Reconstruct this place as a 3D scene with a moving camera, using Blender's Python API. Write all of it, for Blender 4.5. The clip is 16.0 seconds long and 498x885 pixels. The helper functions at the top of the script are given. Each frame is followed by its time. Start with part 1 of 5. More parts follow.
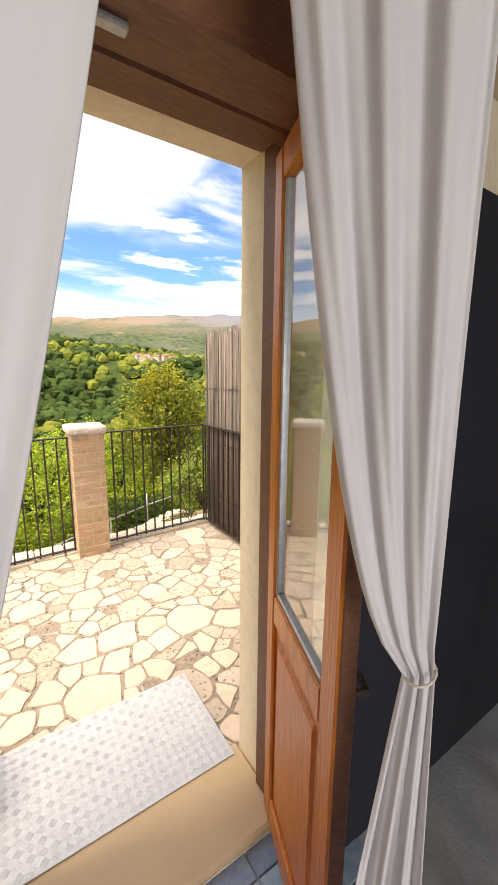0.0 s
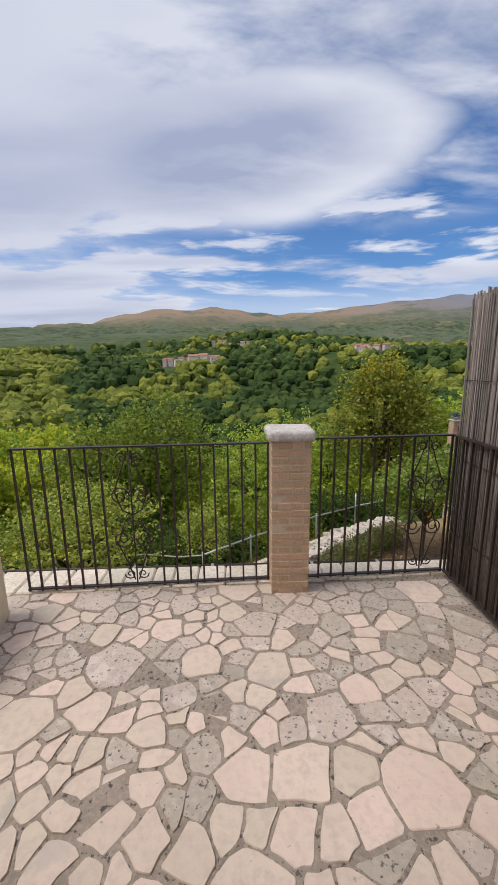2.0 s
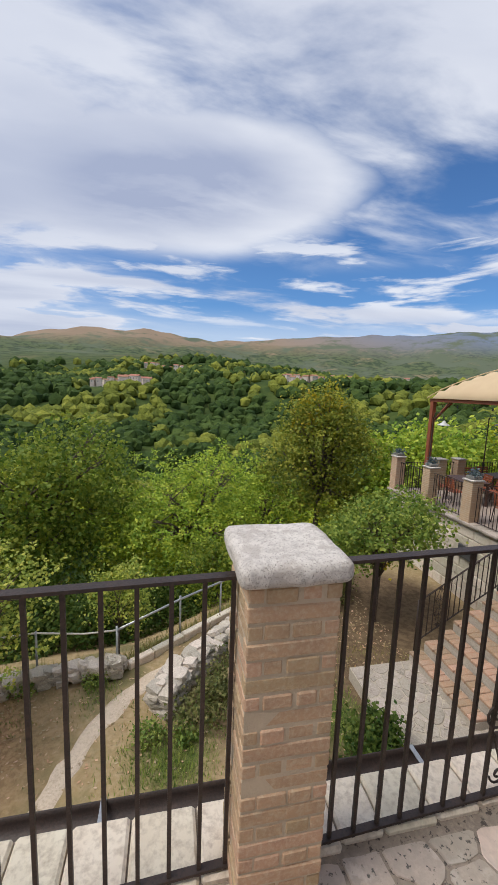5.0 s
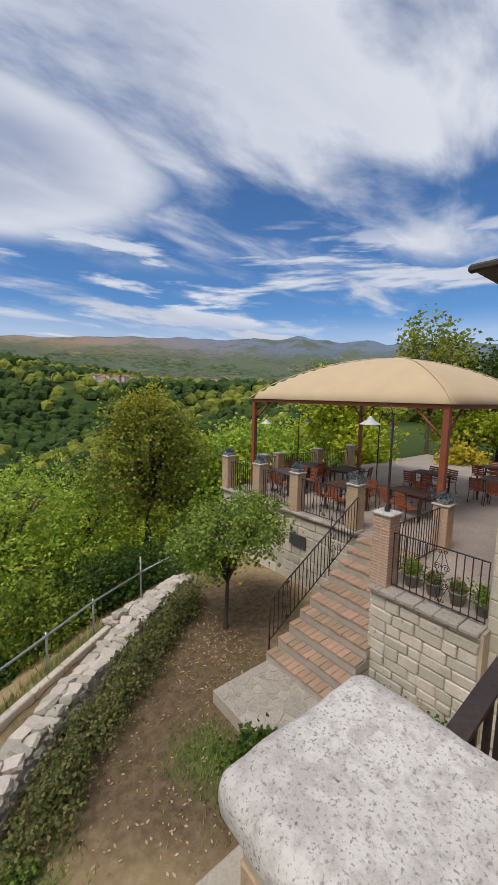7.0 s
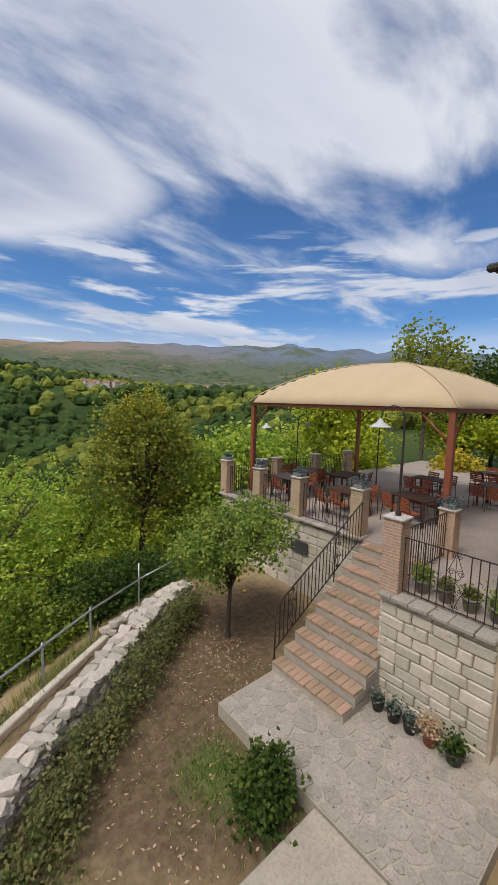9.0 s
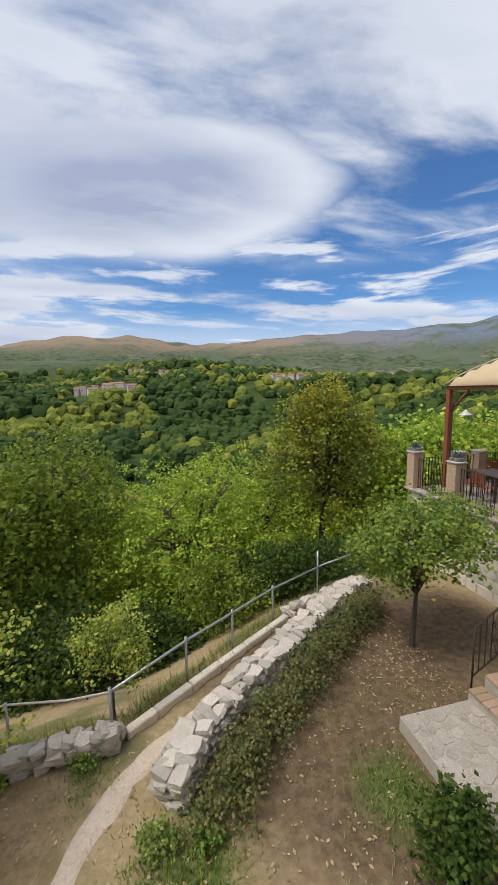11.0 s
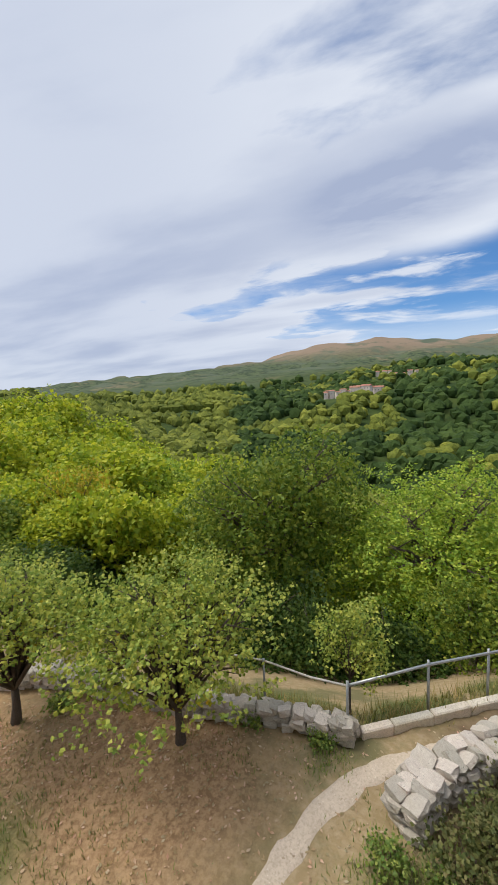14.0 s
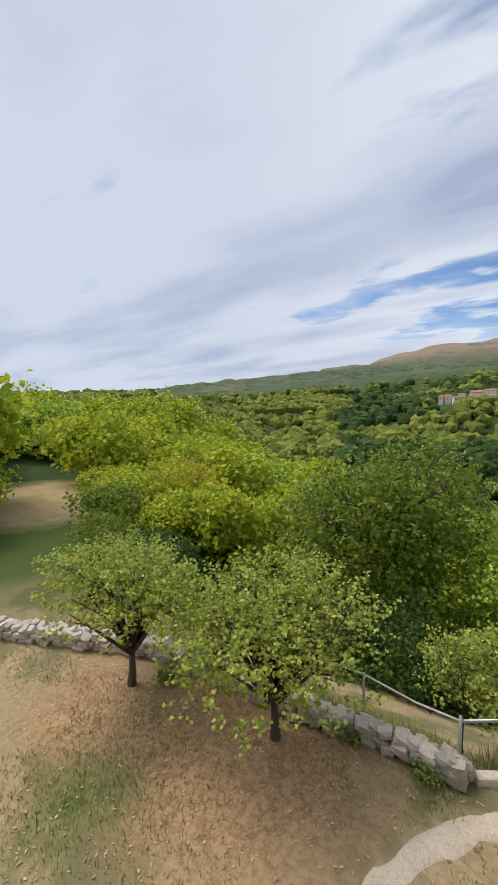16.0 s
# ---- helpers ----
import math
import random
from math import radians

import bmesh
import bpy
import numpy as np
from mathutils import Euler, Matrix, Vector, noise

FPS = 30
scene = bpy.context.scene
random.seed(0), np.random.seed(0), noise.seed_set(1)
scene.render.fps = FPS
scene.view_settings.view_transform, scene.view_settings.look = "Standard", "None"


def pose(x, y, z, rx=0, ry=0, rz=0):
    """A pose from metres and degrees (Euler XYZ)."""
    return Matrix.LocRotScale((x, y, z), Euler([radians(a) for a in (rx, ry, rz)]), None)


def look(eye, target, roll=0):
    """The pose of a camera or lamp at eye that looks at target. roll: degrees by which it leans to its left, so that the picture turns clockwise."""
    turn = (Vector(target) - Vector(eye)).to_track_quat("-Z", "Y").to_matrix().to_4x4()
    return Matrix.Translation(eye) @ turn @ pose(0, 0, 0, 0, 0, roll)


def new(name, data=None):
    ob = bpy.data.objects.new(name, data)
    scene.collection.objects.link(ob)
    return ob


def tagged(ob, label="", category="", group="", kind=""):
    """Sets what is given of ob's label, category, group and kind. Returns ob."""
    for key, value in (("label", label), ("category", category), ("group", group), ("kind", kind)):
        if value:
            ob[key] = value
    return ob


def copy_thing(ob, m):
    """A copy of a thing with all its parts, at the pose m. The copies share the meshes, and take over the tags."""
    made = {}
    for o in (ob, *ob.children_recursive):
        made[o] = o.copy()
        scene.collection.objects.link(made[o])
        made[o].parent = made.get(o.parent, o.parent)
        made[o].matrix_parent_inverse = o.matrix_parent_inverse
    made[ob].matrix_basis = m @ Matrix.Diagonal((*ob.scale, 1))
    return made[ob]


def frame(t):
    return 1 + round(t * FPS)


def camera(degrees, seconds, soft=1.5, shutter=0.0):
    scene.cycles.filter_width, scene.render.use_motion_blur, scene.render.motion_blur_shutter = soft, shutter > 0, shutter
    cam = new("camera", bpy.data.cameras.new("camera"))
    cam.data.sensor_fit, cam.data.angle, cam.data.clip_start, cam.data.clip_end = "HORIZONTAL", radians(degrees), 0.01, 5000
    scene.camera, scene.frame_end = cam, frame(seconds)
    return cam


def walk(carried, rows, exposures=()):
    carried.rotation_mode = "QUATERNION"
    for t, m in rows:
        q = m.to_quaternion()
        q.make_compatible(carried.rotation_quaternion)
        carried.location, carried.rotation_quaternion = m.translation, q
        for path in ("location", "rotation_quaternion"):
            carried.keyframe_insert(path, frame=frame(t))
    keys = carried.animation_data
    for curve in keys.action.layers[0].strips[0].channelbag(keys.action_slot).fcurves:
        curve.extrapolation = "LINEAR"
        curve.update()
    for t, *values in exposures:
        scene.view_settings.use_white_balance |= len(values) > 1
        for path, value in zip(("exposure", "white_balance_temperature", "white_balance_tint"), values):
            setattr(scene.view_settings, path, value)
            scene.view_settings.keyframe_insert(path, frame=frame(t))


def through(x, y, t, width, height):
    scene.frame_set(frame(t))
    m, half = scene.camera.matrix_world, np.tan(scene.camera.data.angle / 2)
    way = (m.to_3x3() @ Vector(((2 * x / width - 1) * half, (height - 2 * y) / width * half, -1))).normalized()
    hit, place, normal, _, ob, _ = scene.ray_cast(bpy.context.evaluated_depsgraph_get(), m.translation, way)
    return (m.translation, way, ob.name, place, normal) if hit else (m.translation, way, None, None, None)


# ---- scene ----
cam = camera(66.4, 16.0)
PATH = [
    (0, (0.168, -0.433, 1.641), (1.25, 1.21, 1.281), 0.5),
    (0.5, (0.344, -0.185, 1.644), (0.953, 1.685, 1.283), 0.2),
    (1, (0.472, 0.075, 1.638), (0.729, 2.021, 1.256), 0.0),
    (1.5, (0.479, 0.368, 1.609), (0.601, 2.326, 1.221), -0.7),
    (2, (0.45, 0.657, 1.61), (0.508, 2.614, 1.204), -0.7),
    (2.5, (0.508, 0.978, 1.588), (0.526, 2.935, 1.179), -0.1),
    (3, (0.547, 1.182, 1.578), (0.574, 3.142, 1.184), 0.6),
    (3.2, (0.547, 1.27, 1.562), (0.601, 3.233, 1.178), 0.9),
    (5.3, (0.412, 2.477, 1.642), (0.939, 4.389, 1.388), 1.4),
    (5.5, (0.38, 2.578, 1.65), (0.995, 4.465, 1.408), 0.7),
    (6, (0.368, 2.824, 1.636), (1.202, 4.627, 1.402), 0.6),
    (6.5, (0.41, 3.069, 1.631), (1.46, 4.755, 1.396), 1.0),
    (7, (0.392, 3.226, 1.661), (1.647, 4.763, 1.418), 1.2),
    (7.5, (0.306, 3.378, 1.622), (1.705, 4.787, 1.380), 1.0),
    (8, (0.271, 3.465, 1.612), (1.711, 4.832, 1.371), 0.9),
    (8.2, (0.268, 3.48, 1.605), (1.699, 4.857, 1.365), 0.8),
    (10.3, (0.297, 3.747, 1.475), (1.107, 5.56, 1.239), 1.3),
    (10.5, (0.369, 3.766, 1.475), (1.084, 5.616, 1.217), 0.2),
    (11, (0.405, 3.766, 1.491), (0.873, 5.692, 1.224), -0.8),
    (11.5, (0.391, 3.74, 1.516), (0.628, 5.708, 1.252), -1.0),
    (12, (0.376, 3.723, 1.527), (0.399, 5.706, 1.267), -1.5),
    (12.5, (0.352, 3.708, 1.55), (0.182, 5.684, 1.295), -1.6),
    (13, (0.336, 3.709, 1.531), (-0.013, 5.664, 1.292), -1.8),
    (13.5, (0.318, 3.698, 1.545), (-0.221, 5.611, 1.315), -2.0),
    (14, (0.317, 3.687, 1.542), (-0.43, 5.529, 1.32), -2.3),
    (14.5, (0.307, 3.673, 1.521), (-0.622, 5.432, 1.311), -2.4),
    (15, (0.322, 3.655, 1.532), (-0.743, 5.337, 1.332), -2.5),
    (15.5, (0.299, 3.626, 1.512), (-0.856, 5.248, 1.322), -2.0),
    (16, (0.211, 3.606, 1.507), (-0.992, 5.192, 1.315), -1.1),
]
walk(cam, [(t, look(eye, target, roll)) for t, eye, target, roll in PATH],
     exposures=[(0.0, 1.18, 7700, 10), (0.3, 0.98, 7100, 10), (0.7, 0.55, 6500, 10), (1.2, 0.12, 6250, 12), (3.0, -0.1, 6190, 10), (5.5, 0.0, 6190, 9), (7.5, -0.22, 6190, 9), (8.2, -0.22, 6190, 9), (10.5, 0.0, 6190, 8), (16.0, 0.04, 6190, 7)])

# ---- world: sky with streaked cloud ----
SUN_AZ, SUN_EL = -98.0, 58.0          # degrees from +y towards +x, and above the horizon
world = bpy.data.worlds.new("sky")
scene.world = world
world.use_nodes = True
wn, wl = world.node_tree.nodes, world.node_tree.links
wn.clear()


def wnode(kind, **values):
    n = wn.new(kind)
    for k, v in values.items():
        n.inputs[k].default_value = v
    return n


def wmath(op, a, b=None):
    n = wn.new("ShaderNodeMath")
    n.operation = op
    for i, v in enumerate((a, b)):
        if v is None:
            continue
        if isinstance(v, (int, float)):
            n.inputs[i].default_value = v
        else:
            wl.new(v, n.inputs[i])
    return n.outputs[0]


def wramp(value, lo, hi):
    n = wn.new("ShaderNodeMapRange")
    n.interpolation_type = "SMOOTHSTEP"
    n.inputs["From Min"].default_value, n.inputs["From Max"].default_value = lo, hi
    wl.new(value, n.inputs["Value"])
    return n.outputs[0]


sky = wn.new("ShaderNodeTexSky")
sky.sky_type, sky.sun_disc = "NISHITA", False
sky.sun_elevation, sky.sun_rotation = radians(SUN_EL), radians(SUN_AZ)
sky.air_density, sky.dust_density, sky.ozone_density = 1.0, 0.35, 3.0
coord = wn.new("ShaderNodeTexCoord")
sep = wn.new("ShaderNodeSeparateXYZ")
wl.new(coord.outputs["Generated"], sep.inputs[0])
up = wmath("MAXIMUM", sep.outputs["Z"], 0.02)
flat = wmath("ADD", up, 0.12)
u, v = wmath("DIVIDE", sep.outputs["X"], flat), wmath("DIVIDE", sep.outputs["Y"], flat)
plane = wn.new("ShaderNodeCombineXYZ")
wl.new(u, plane.inputs[0]), wl.new(v, plane.inputs[1])


def cloud_noise(sx, sy, turn, detail, rough, distort, shift):
    m = wn.new("ShaderNodeMapping")
    m.inputs["Scale"].default_value = (sx, sy, 1)
    m.inputs["Rotation"].default_value = (0, 0, radians(turn))
    m.inputs["Location"].default_value = (shift, shift * 0.7, 0)
    wl.new(plane.outputs[0], m.inputs[0])
    n = wnode("ShaderNodeTexNoise", Scale=1.0, Detail=detail, Roughness=rough, Distortion=distort)
    wl.new(m.outputs[0], n.inputs["Vector"])
    return n.outputs["Fac"]


big = cloud_noise(0.55, 1.3, -14, 6, 0.5, 0.2, 3.1)
fine = cloud_noise(1.6, 3.2, -32, 8, 0.55, 0.3, 7.7)
# the large lens-shaped cloud: a thick ring with a greyer middle
az = wmath("ARCTAN2", sep.outputs["X"], sep.outputs["Y"])
el = wmath("ARCSINE", sep.outputs["Z"])
wob = wmath("MULTIPLY", wmath("SUBTRACT", fine, 0.5), 0.35)
dx = wmath("DIVIDE", wmath("SUBTRACT", az, radians(2)), radians(24))
dy = wmath("DIVIDE", wmath("SUBTRACT", el, wmath("ADD", wmath("MULTIPLY", az, 0.06), radians(25.0))), radians(8.0))
rad = wmath("ADD", wmath("SQRT", wmath("ADD", wmath("MULTIPLY", dx, dx), wmath("MULTIPLY", dy, dy))), wob)
lens = wmath("SUBTRACT", 1.0, wramp(rad, 0.82, 1.18))
core = wmath("MULTIPLY", wmath("SUBTRACT", 1.0, wramp(rad, 0.05, 0.95)), wmath("ADD", 0.35, wramp(fine, 0.3, 0.7)))
left = wramp(az, radians(15), radians(-45))
right = wmath("MULTIPLY", wramp(az, radians(20), radians(48)), wramp(el, radians(22), radians(34)))
base = wmath("ADD", wmath("MULTIPLY", big, 0.55), wmath("MULTIPLY", fine, 0.45))
base = wmath("ADD", base, wmath("MULTIPLY", left, 0.23))
base = wmath("ADD", base, wmath("MULTIPLY", right, 0.13))
cover = wramp(base, 0.44, 0.63)
cover = wmath("MAXIMUM", cover, wmath("MULTIPLY", lens, 0.95))
clear = wramp(el, radians(15.5), radians(19.5))
cover = wmath("MULTIPLY", cover, wmath("MAXIMUM", clear, wmath("MAXIMUM", wramp(base, 0.5, 0.64), wmath("MULTIPLY", left, 0.9))))
# long flat banks low over the hills
low = wn.new("ShaderNodeCombineXYZ")
wl.new(wmath("MULTIPLY", az, 2.6), low.inputs[0]), wl.new(wmath("MULTIPLY", el, 17.0), low.inputs[1])
bank = wnode("ShaderNodeTexNoise", Scale=1.0, Detail=7, Roughness=0.55, Distortion=0.3)
wl.new(low.outputs[0], bank.inputs["Vector"])
bank = wmath("MULTIPLY", wramp(bank.outputs["Fac"], 0.50, 0.60), wmath("MULTIPLY", wramp(el, radians(8), radians(11)), wramp(el, radians(25), radians(18))))
cover = wmath("MAXIMUM", cover, wmath("MULTIPLY", bank, 0.9))
cover = wmath("MINIMUM", wmath("ADD", cover, wmath("MULTIPLY", wramp(el, radians(12), radians(7)), 0.45)), 0.95)
shade = wmath("ADD", wmath("MULTIPLY", wramp(big, 0.42, 0.68), 0.45), wmath("MULTIPLY", core, 0.95))
shade = wmath("ADD", shade, wmath("MULTIPLY", left, 0.45))
greys = wn.new("ShaderNodeMix")
greys.data_type = "RGBA"
greys.inputs["A"].default_value = (0.86, 0.86, 0.90, 1)
greys.inputs["B"].default_value = (0.42, 0.46, 0.60, 1)
wl.new(wmath("MINIMUM", shade, 1.0), greys.inputs["Factor"])
blue = wnode("ShaderNodeVectorMath")
blue.operation = "MULTIPLY"
blue.inputs[1].default_value = (0.068, 0.095, 0.122)
wl.new(sky.outputs[0], blue.inputs[0])
both = wn.new("ShaderNodeMix")
both.data_type = "RGBA"
wl.new(cover, both.inputs["Factor"])
wl.new(blue.outputs[0], both.inputs["A"])
wl.new(greys.outputs["Result"], both.inputs["B"])
bg = wnode("ShaderNodeBackground", Strength=1.0)
wl.new(both.outputs["Result"], bg.inputs["Color"])
wl.new(bg.outputs[0], wn.new("ShaderNodeOutputWorld").inputs[0])

sun_data = bpy.data.lights.new("sun", "SUN")
sun_data.energy, sun_data.angle, sun_data.color = 2.8, radians(26), (1.0, 0.93, 0.82)
a, e = radians(SUN_AZ), radians(SUN_EL)
sun = new("sun", sun_data)
sun.matrix_world = look((math.sin(a) * math.cos(e) * 50, math.cos(a) * math.cos(e) * 50, math.sin(e) * 50), (0, 0, 0))


# ---- materials ----
def mat(name, a, b, c=None, scale=8.0, fine=60.0, rough=0.8, bump=0.3, metal=0.0, spots=None, stretch=(1, 1, 1),
        coords="Object", vary=0.0, island=False, spec=0.5, leafy=0.0, bumpd=0.01):
    """Two colours mixed by broad noise, a third by fine noise, with relief; spots: (colour, scale, threshold)."""
    m = bpy.data.materials.new(name)
    m.use_nodes = True
    n, l = m.node_tree.nodes, m.node_tree.links
    p = n["Principled BSDF"]
    p.inputs["Roughness"].default_value, p.inputs["Metallic"].default_value = rough, metal
    p.inputs["Specular IOR Level"].default_value = spec
    tc = n.new("ShaderNodeTexCoord")
    mp = n.new("ShaderNodeMapping")
    mp.inputs["Scale"].default_value = stretch
    if coords == "World":
        geo = n.new("ShaderNodeNewGeometry")
        l.new(geo.outputs["Position"], mp.inputs[0])
    else:
        l.new(tc.outputs[coords], mp.inputs[0])
    vec = mp.outputs[0]
    info = n.new("ShaderNodeObjectInfo")
    if vary:
        add = n.new("ShaderNodeVectorMath")
        add.operation = "ADD"
        l.new(vec, add.inputs[0])
        mul = n.new("ShaderNodeVectorMath")
        mul.operation = "SCALE"
        mul.inputs[0].default_value = (37, 21, 13)
        l.new(info.outputs["Random"], mul.inputs["Scale"])
        l.new(mul.outputs[0], add.inputs[1])
        vec = add.outputs[0]

    def noise_at(s, detail=6):
        t = n.new("ShaderNodeTexNoise")
        t.inputs["Scale"].default_value, t.inputs["Detail"].default_value = s, detail
        t.inputs["Roughness"].default_value = 0.6
        l.new(vec, t.inputs["Vector"])
        return t.outputs["Fac"]

    def blend(fac, x, y):
        q = n.new("ShaderNodeMix")
        q.data_type = "RGBA"
        l.new(fac, q.inputs["Factor"])
        for key, val in (("A", x), ("B", y)):
            if isinstance(val, tuple):
                q.inputs[key].default_value = (*val, 1)
            else:
                l.new(val, q.inputs[key])
        return q.outputs["Result"]

    def ramp(val, lo, hi):
        r = n.new("ShaderNodeMapRange")
        r.inputs["From Min"].default_value, r.inputs["From Max"].default_value = lo, hi
        l.new(val, r.inputs["Value"])
        return r.outputs[0]

    f1, f2 = noise_at(scale), noise_at(fine, 8)
    col = blend(ramp(f1, 0.35, 0.65), a, b)
    if c:
        col = blend(ramp(f2, 0.45, 0.72), col, c)
    if spots:
        for colour, s, th in (spots if isinstance(spots, list) else [spots]):
            col = blend(ramp(noise_at(s, 9), th, th + 0.06), col, colour)
    if vary or island:
        src = info.outputs["Random"]
        if island:
            src = n.new("ShaderNodeNewGeometry").outputs["Random Per Island"]
        hsv = n.new("ShaderNodeHueSaturation")
        l.new(col, hsv.inputs["Color"])
        val = n.new("ShaderNodeMapRange")
        amount = vary or 0.35
        val.inputs["To Min"].default_value, val.inputs["To Max"].default_value = 1 - amount, 1 + amount
        l.new(src, val.inputs["Value"])
        l.new(val.outputs[0], hsv.inputs["Value"])
        hue = n.new("ShaderNodeMapRange")
        spread = 0.03 if leafy else 0.012
        hue.inputs["To Min"].default_value, hue.inputs["To Max"].default_value = 0.5 + spread, 0.5 - spread
        l.new(src, hue.inputs["Value"])
        l.new(hue.outputs[0], hsv.inputs["Hue"])
        col = hsv.outputs[0]
    l.new(col, p.inputs["Base Color"])
    if bump:
        bm = n.new("ShaderNodeBump")
        bm.inputs["Strength"].default_value, bm.inputs["Distance"].default_value = bump, bumpd
        mix = n.new("ShaderNodeMath")
        mix.operation = "ADD"
        l.new(f1, mix.inputs[0]), l.new(f2, mix.inputs[1])
        l.new(mix.outputs[0], bm.inputs["Height"])
        l.new(bm.outputs[0], p.inputs["Normal"])
    if leafy:
        tr = n.new("ShaderNodeBsdfTranslucent")
        l.new(col, tr.inputs["Color"])
        ms = n.new("ShaderNodeMixShader")
        ms.inputs[0].default_value = leafy
        l.new(p.outputs[0], ms.inputs[1]), l.new(tr.outputs[0], ms.inputs[2])
        l.new(ms.outputs[0], n["Material Output"].inputs["Surface"])
    return m


PAVING = mat("paving_stone", (0.66, 0.53, 0.43), (0.60, 0.475, 0.385), (0.53, 0.42, 0.345), 1.7, 26, 0.75, 0.35, vary=0.1,
             spots=[((0.30, 0.25, 0.205), 30, 0.665), ((0.50, 0.42, 0.355), 2.3, 0.60)], coords="World")
PAVING_WORN = mat("lichened_paving_stone", (0.49, 0.405, 0.335), (0.41, 0.34, 0.285), (0.55, 0.45, 0.37), 3.5, 34, 0.9, 0.6, vary=0.16,
                  spots=[((0.55, 0.47, 0.40), 7, 0.58), ((0.13, 0.115, 0.10), 42, 0.585), ((0.10, 0.085, 0.075), 17, 0.64)], coords="World")
MORTAR = mat("mortar", (0.31, 0.25, 0.20), (0.235, 0.19, 0.15), (0.39, 0.315, 0.25), 3, 45, 0.95, 0.9, coords="World",
             spots=[((0.085, 0.07, 0.06), 38, 0.57)])
FLAGS = mat("landing_flags", (0.40, 0.345, 0.29), (0.31, 0.265, 0.225), (0.48, 0.42, 0.36), 2.5, 30, 0.85, 0.4, vary=0.14, coords="World",
            spots=[((0.14, 0.12, 0.10), 14, 0.62)])
BRICK = mat("old_brick", (0.50, 0.33, 0.20), (0.42, 0.27, 0.17), (0.54, 0.41, 0.28), 9, 70, 0.9, 0.5, vary=0.14)
BRICK_RED = mat("red_brick", (0.41, 0.24, 0.145), (0.36, 0.24, 0.16), (0.43, 0.34, 0.26), 7, 50, 0.9, 0.5, vary=0.2)
JOINT = mat("lime_joint", (0.55, 0.44, 0.32), (0.46, 0.37, 0.27), None, 8, 60, 0.95, 0.6)
CAPSTONE = mat("cap_stone", (0.66, 0.61, 0.56), (0.56, 0.51, 0.47), (0.40, 0.36, 0.33), 5, 46, 0.9, 0.9, coords="World",
               spots=[((0.46, 0.41, 0.37), 11, 0.52), ((0.30, 0.27, 0.245), 190, 0.555), ((0.16, 0.145, 0.13), 85, 0.65)], bumpd=0.006)
KERB = mat("pale_kerb", (0.74, 0.66, 0.54), (0.66, 0.57, 0.45), (0.48, 0.40, 0.31), 4, 40, 0.85, 0.4, vary=0.08)
IRON = mat("dark_iron", (0.045, 0.032, 0.028), (0.065, 0.042, 0.034), (0.03, 0.025, 0.022), 12, 90, 0.5, 0.2, metal=0.3)
REED = mat("reed", (0.20, 0.165, 0.145), (0.13, 0.11, 0.10), (0.27, 0.22, 0.19), 5, 60, 0.85, 0.4, stretch=(1, 1, 0.05), island=True, coords="World")
PLASTER = mat("cream_plaster", (0.77, 0.67, 0.50), (0.72, 0.61, 0.44), (0.66, 0.57, 0.43), 2.2, 26, 0.9, 0.35, coords="World",
              spots=[((0.40, 0.33, 0.24), 5.5, 0.66)])
# near-black: the shade of the unlit room side is put into this colour
UNLIT_WALL = mat("unlit_plaster", (0.014, 0.013, 0.021), (0.011, 0.010, 0.017), None, 3, 40, 0.8, 0.2)
CEIL = mat("ceiling_plaster", (0.62, 0.50, 0.36), (0.55, 0.44, 0.32), None, 3, 40, 0.9, 0.2)
DOORWOOD = mat("varnished_pine", (0.66, 0.22, 0.028), (0.54, 0.15, 0.02), (0.32, 0.08, 0.012), 4, 22, 0.34, 0.25, stretch=(6, 6, 0.35), coords="World")
DARKWOOD = mat("dark_stained_wood", (0.17, 0.066, 0.032), (0.12, 0.046, 0.024), (0.22, 0.09, 0.045), 5, 26, 0.5, 0.25, stretch=(1, 5, 5), coords="World")
BENCHWOOD = mat("oiled_slats", (0.27, 0.085, 0.035), (0.20, 0.06, 0.026), (0.33, 0.12, 0.05), 5, 30, 0.45, 0.3, stretch=(5, 0.6, 5), vary=0.12)
CURTAIN = mat("white_voile", (0.82, 0.80, 0.82), (0.78, 0.76, 0.79), None, 4, 200, 0.9, 0.15, leafy=0.35)
ROPE = mat("curtain_cord", (0.75, 0.70, 0.62), (0.6, 0.55, 0.48), None, 60, 200, 0.8, 0.5)
STEEL = mat("galvanised_steel", (0.42, 0.43, 0.44), (0.34, 0.35, 0.36), (0.5, 0.5, 0.5), 9, 60, 0.45, 0.15, metal=0.8)
CHECKER = mat("checker_plate", (0.60, 0.60, 0.62), (0.54, 0.54, 0.57), (0.66, 0.66, 0.68), 5, 60, 0.5, 0.15, metal=0.45)
TILE = mat("blue_tile", (0.26, 0.36, 0.50), (0.20, 0.29, 0.44), (0.34, 0.42, 0.52), 5, 30, 0.25, 0.1, vary=0.2)
LIMESTONE = mat("pale_limestone", (0.65, 0.58, 0.475), (0.56, 0.49, 0.39), (0.46, 0.40, 0.31), 4, 40, 0.9, 0.6, vary=0.14,
                spots=[((0.30, 0.25, 0.19), 6, 0.66)], bumpd=0.02)
ROCK = mat("dry_stone", (0.68, 0.61, 0.52), (0.58, 0.50, 0.42), (0.38, 0.32, 0.26), 5, 40, 0.95, 0.7, vary=0.22,
           spots=[((0.13, 0.12, 0.11), 9, 0.64)], bumpd=0.02)
CONCRETE = mat("concrete", (0.48, 0.415, 0.33), (0.40, 0.345, 0.275), (0.32, 0.275, 0.225), 2.2, 30, 0.9, 0.4, coords="World")
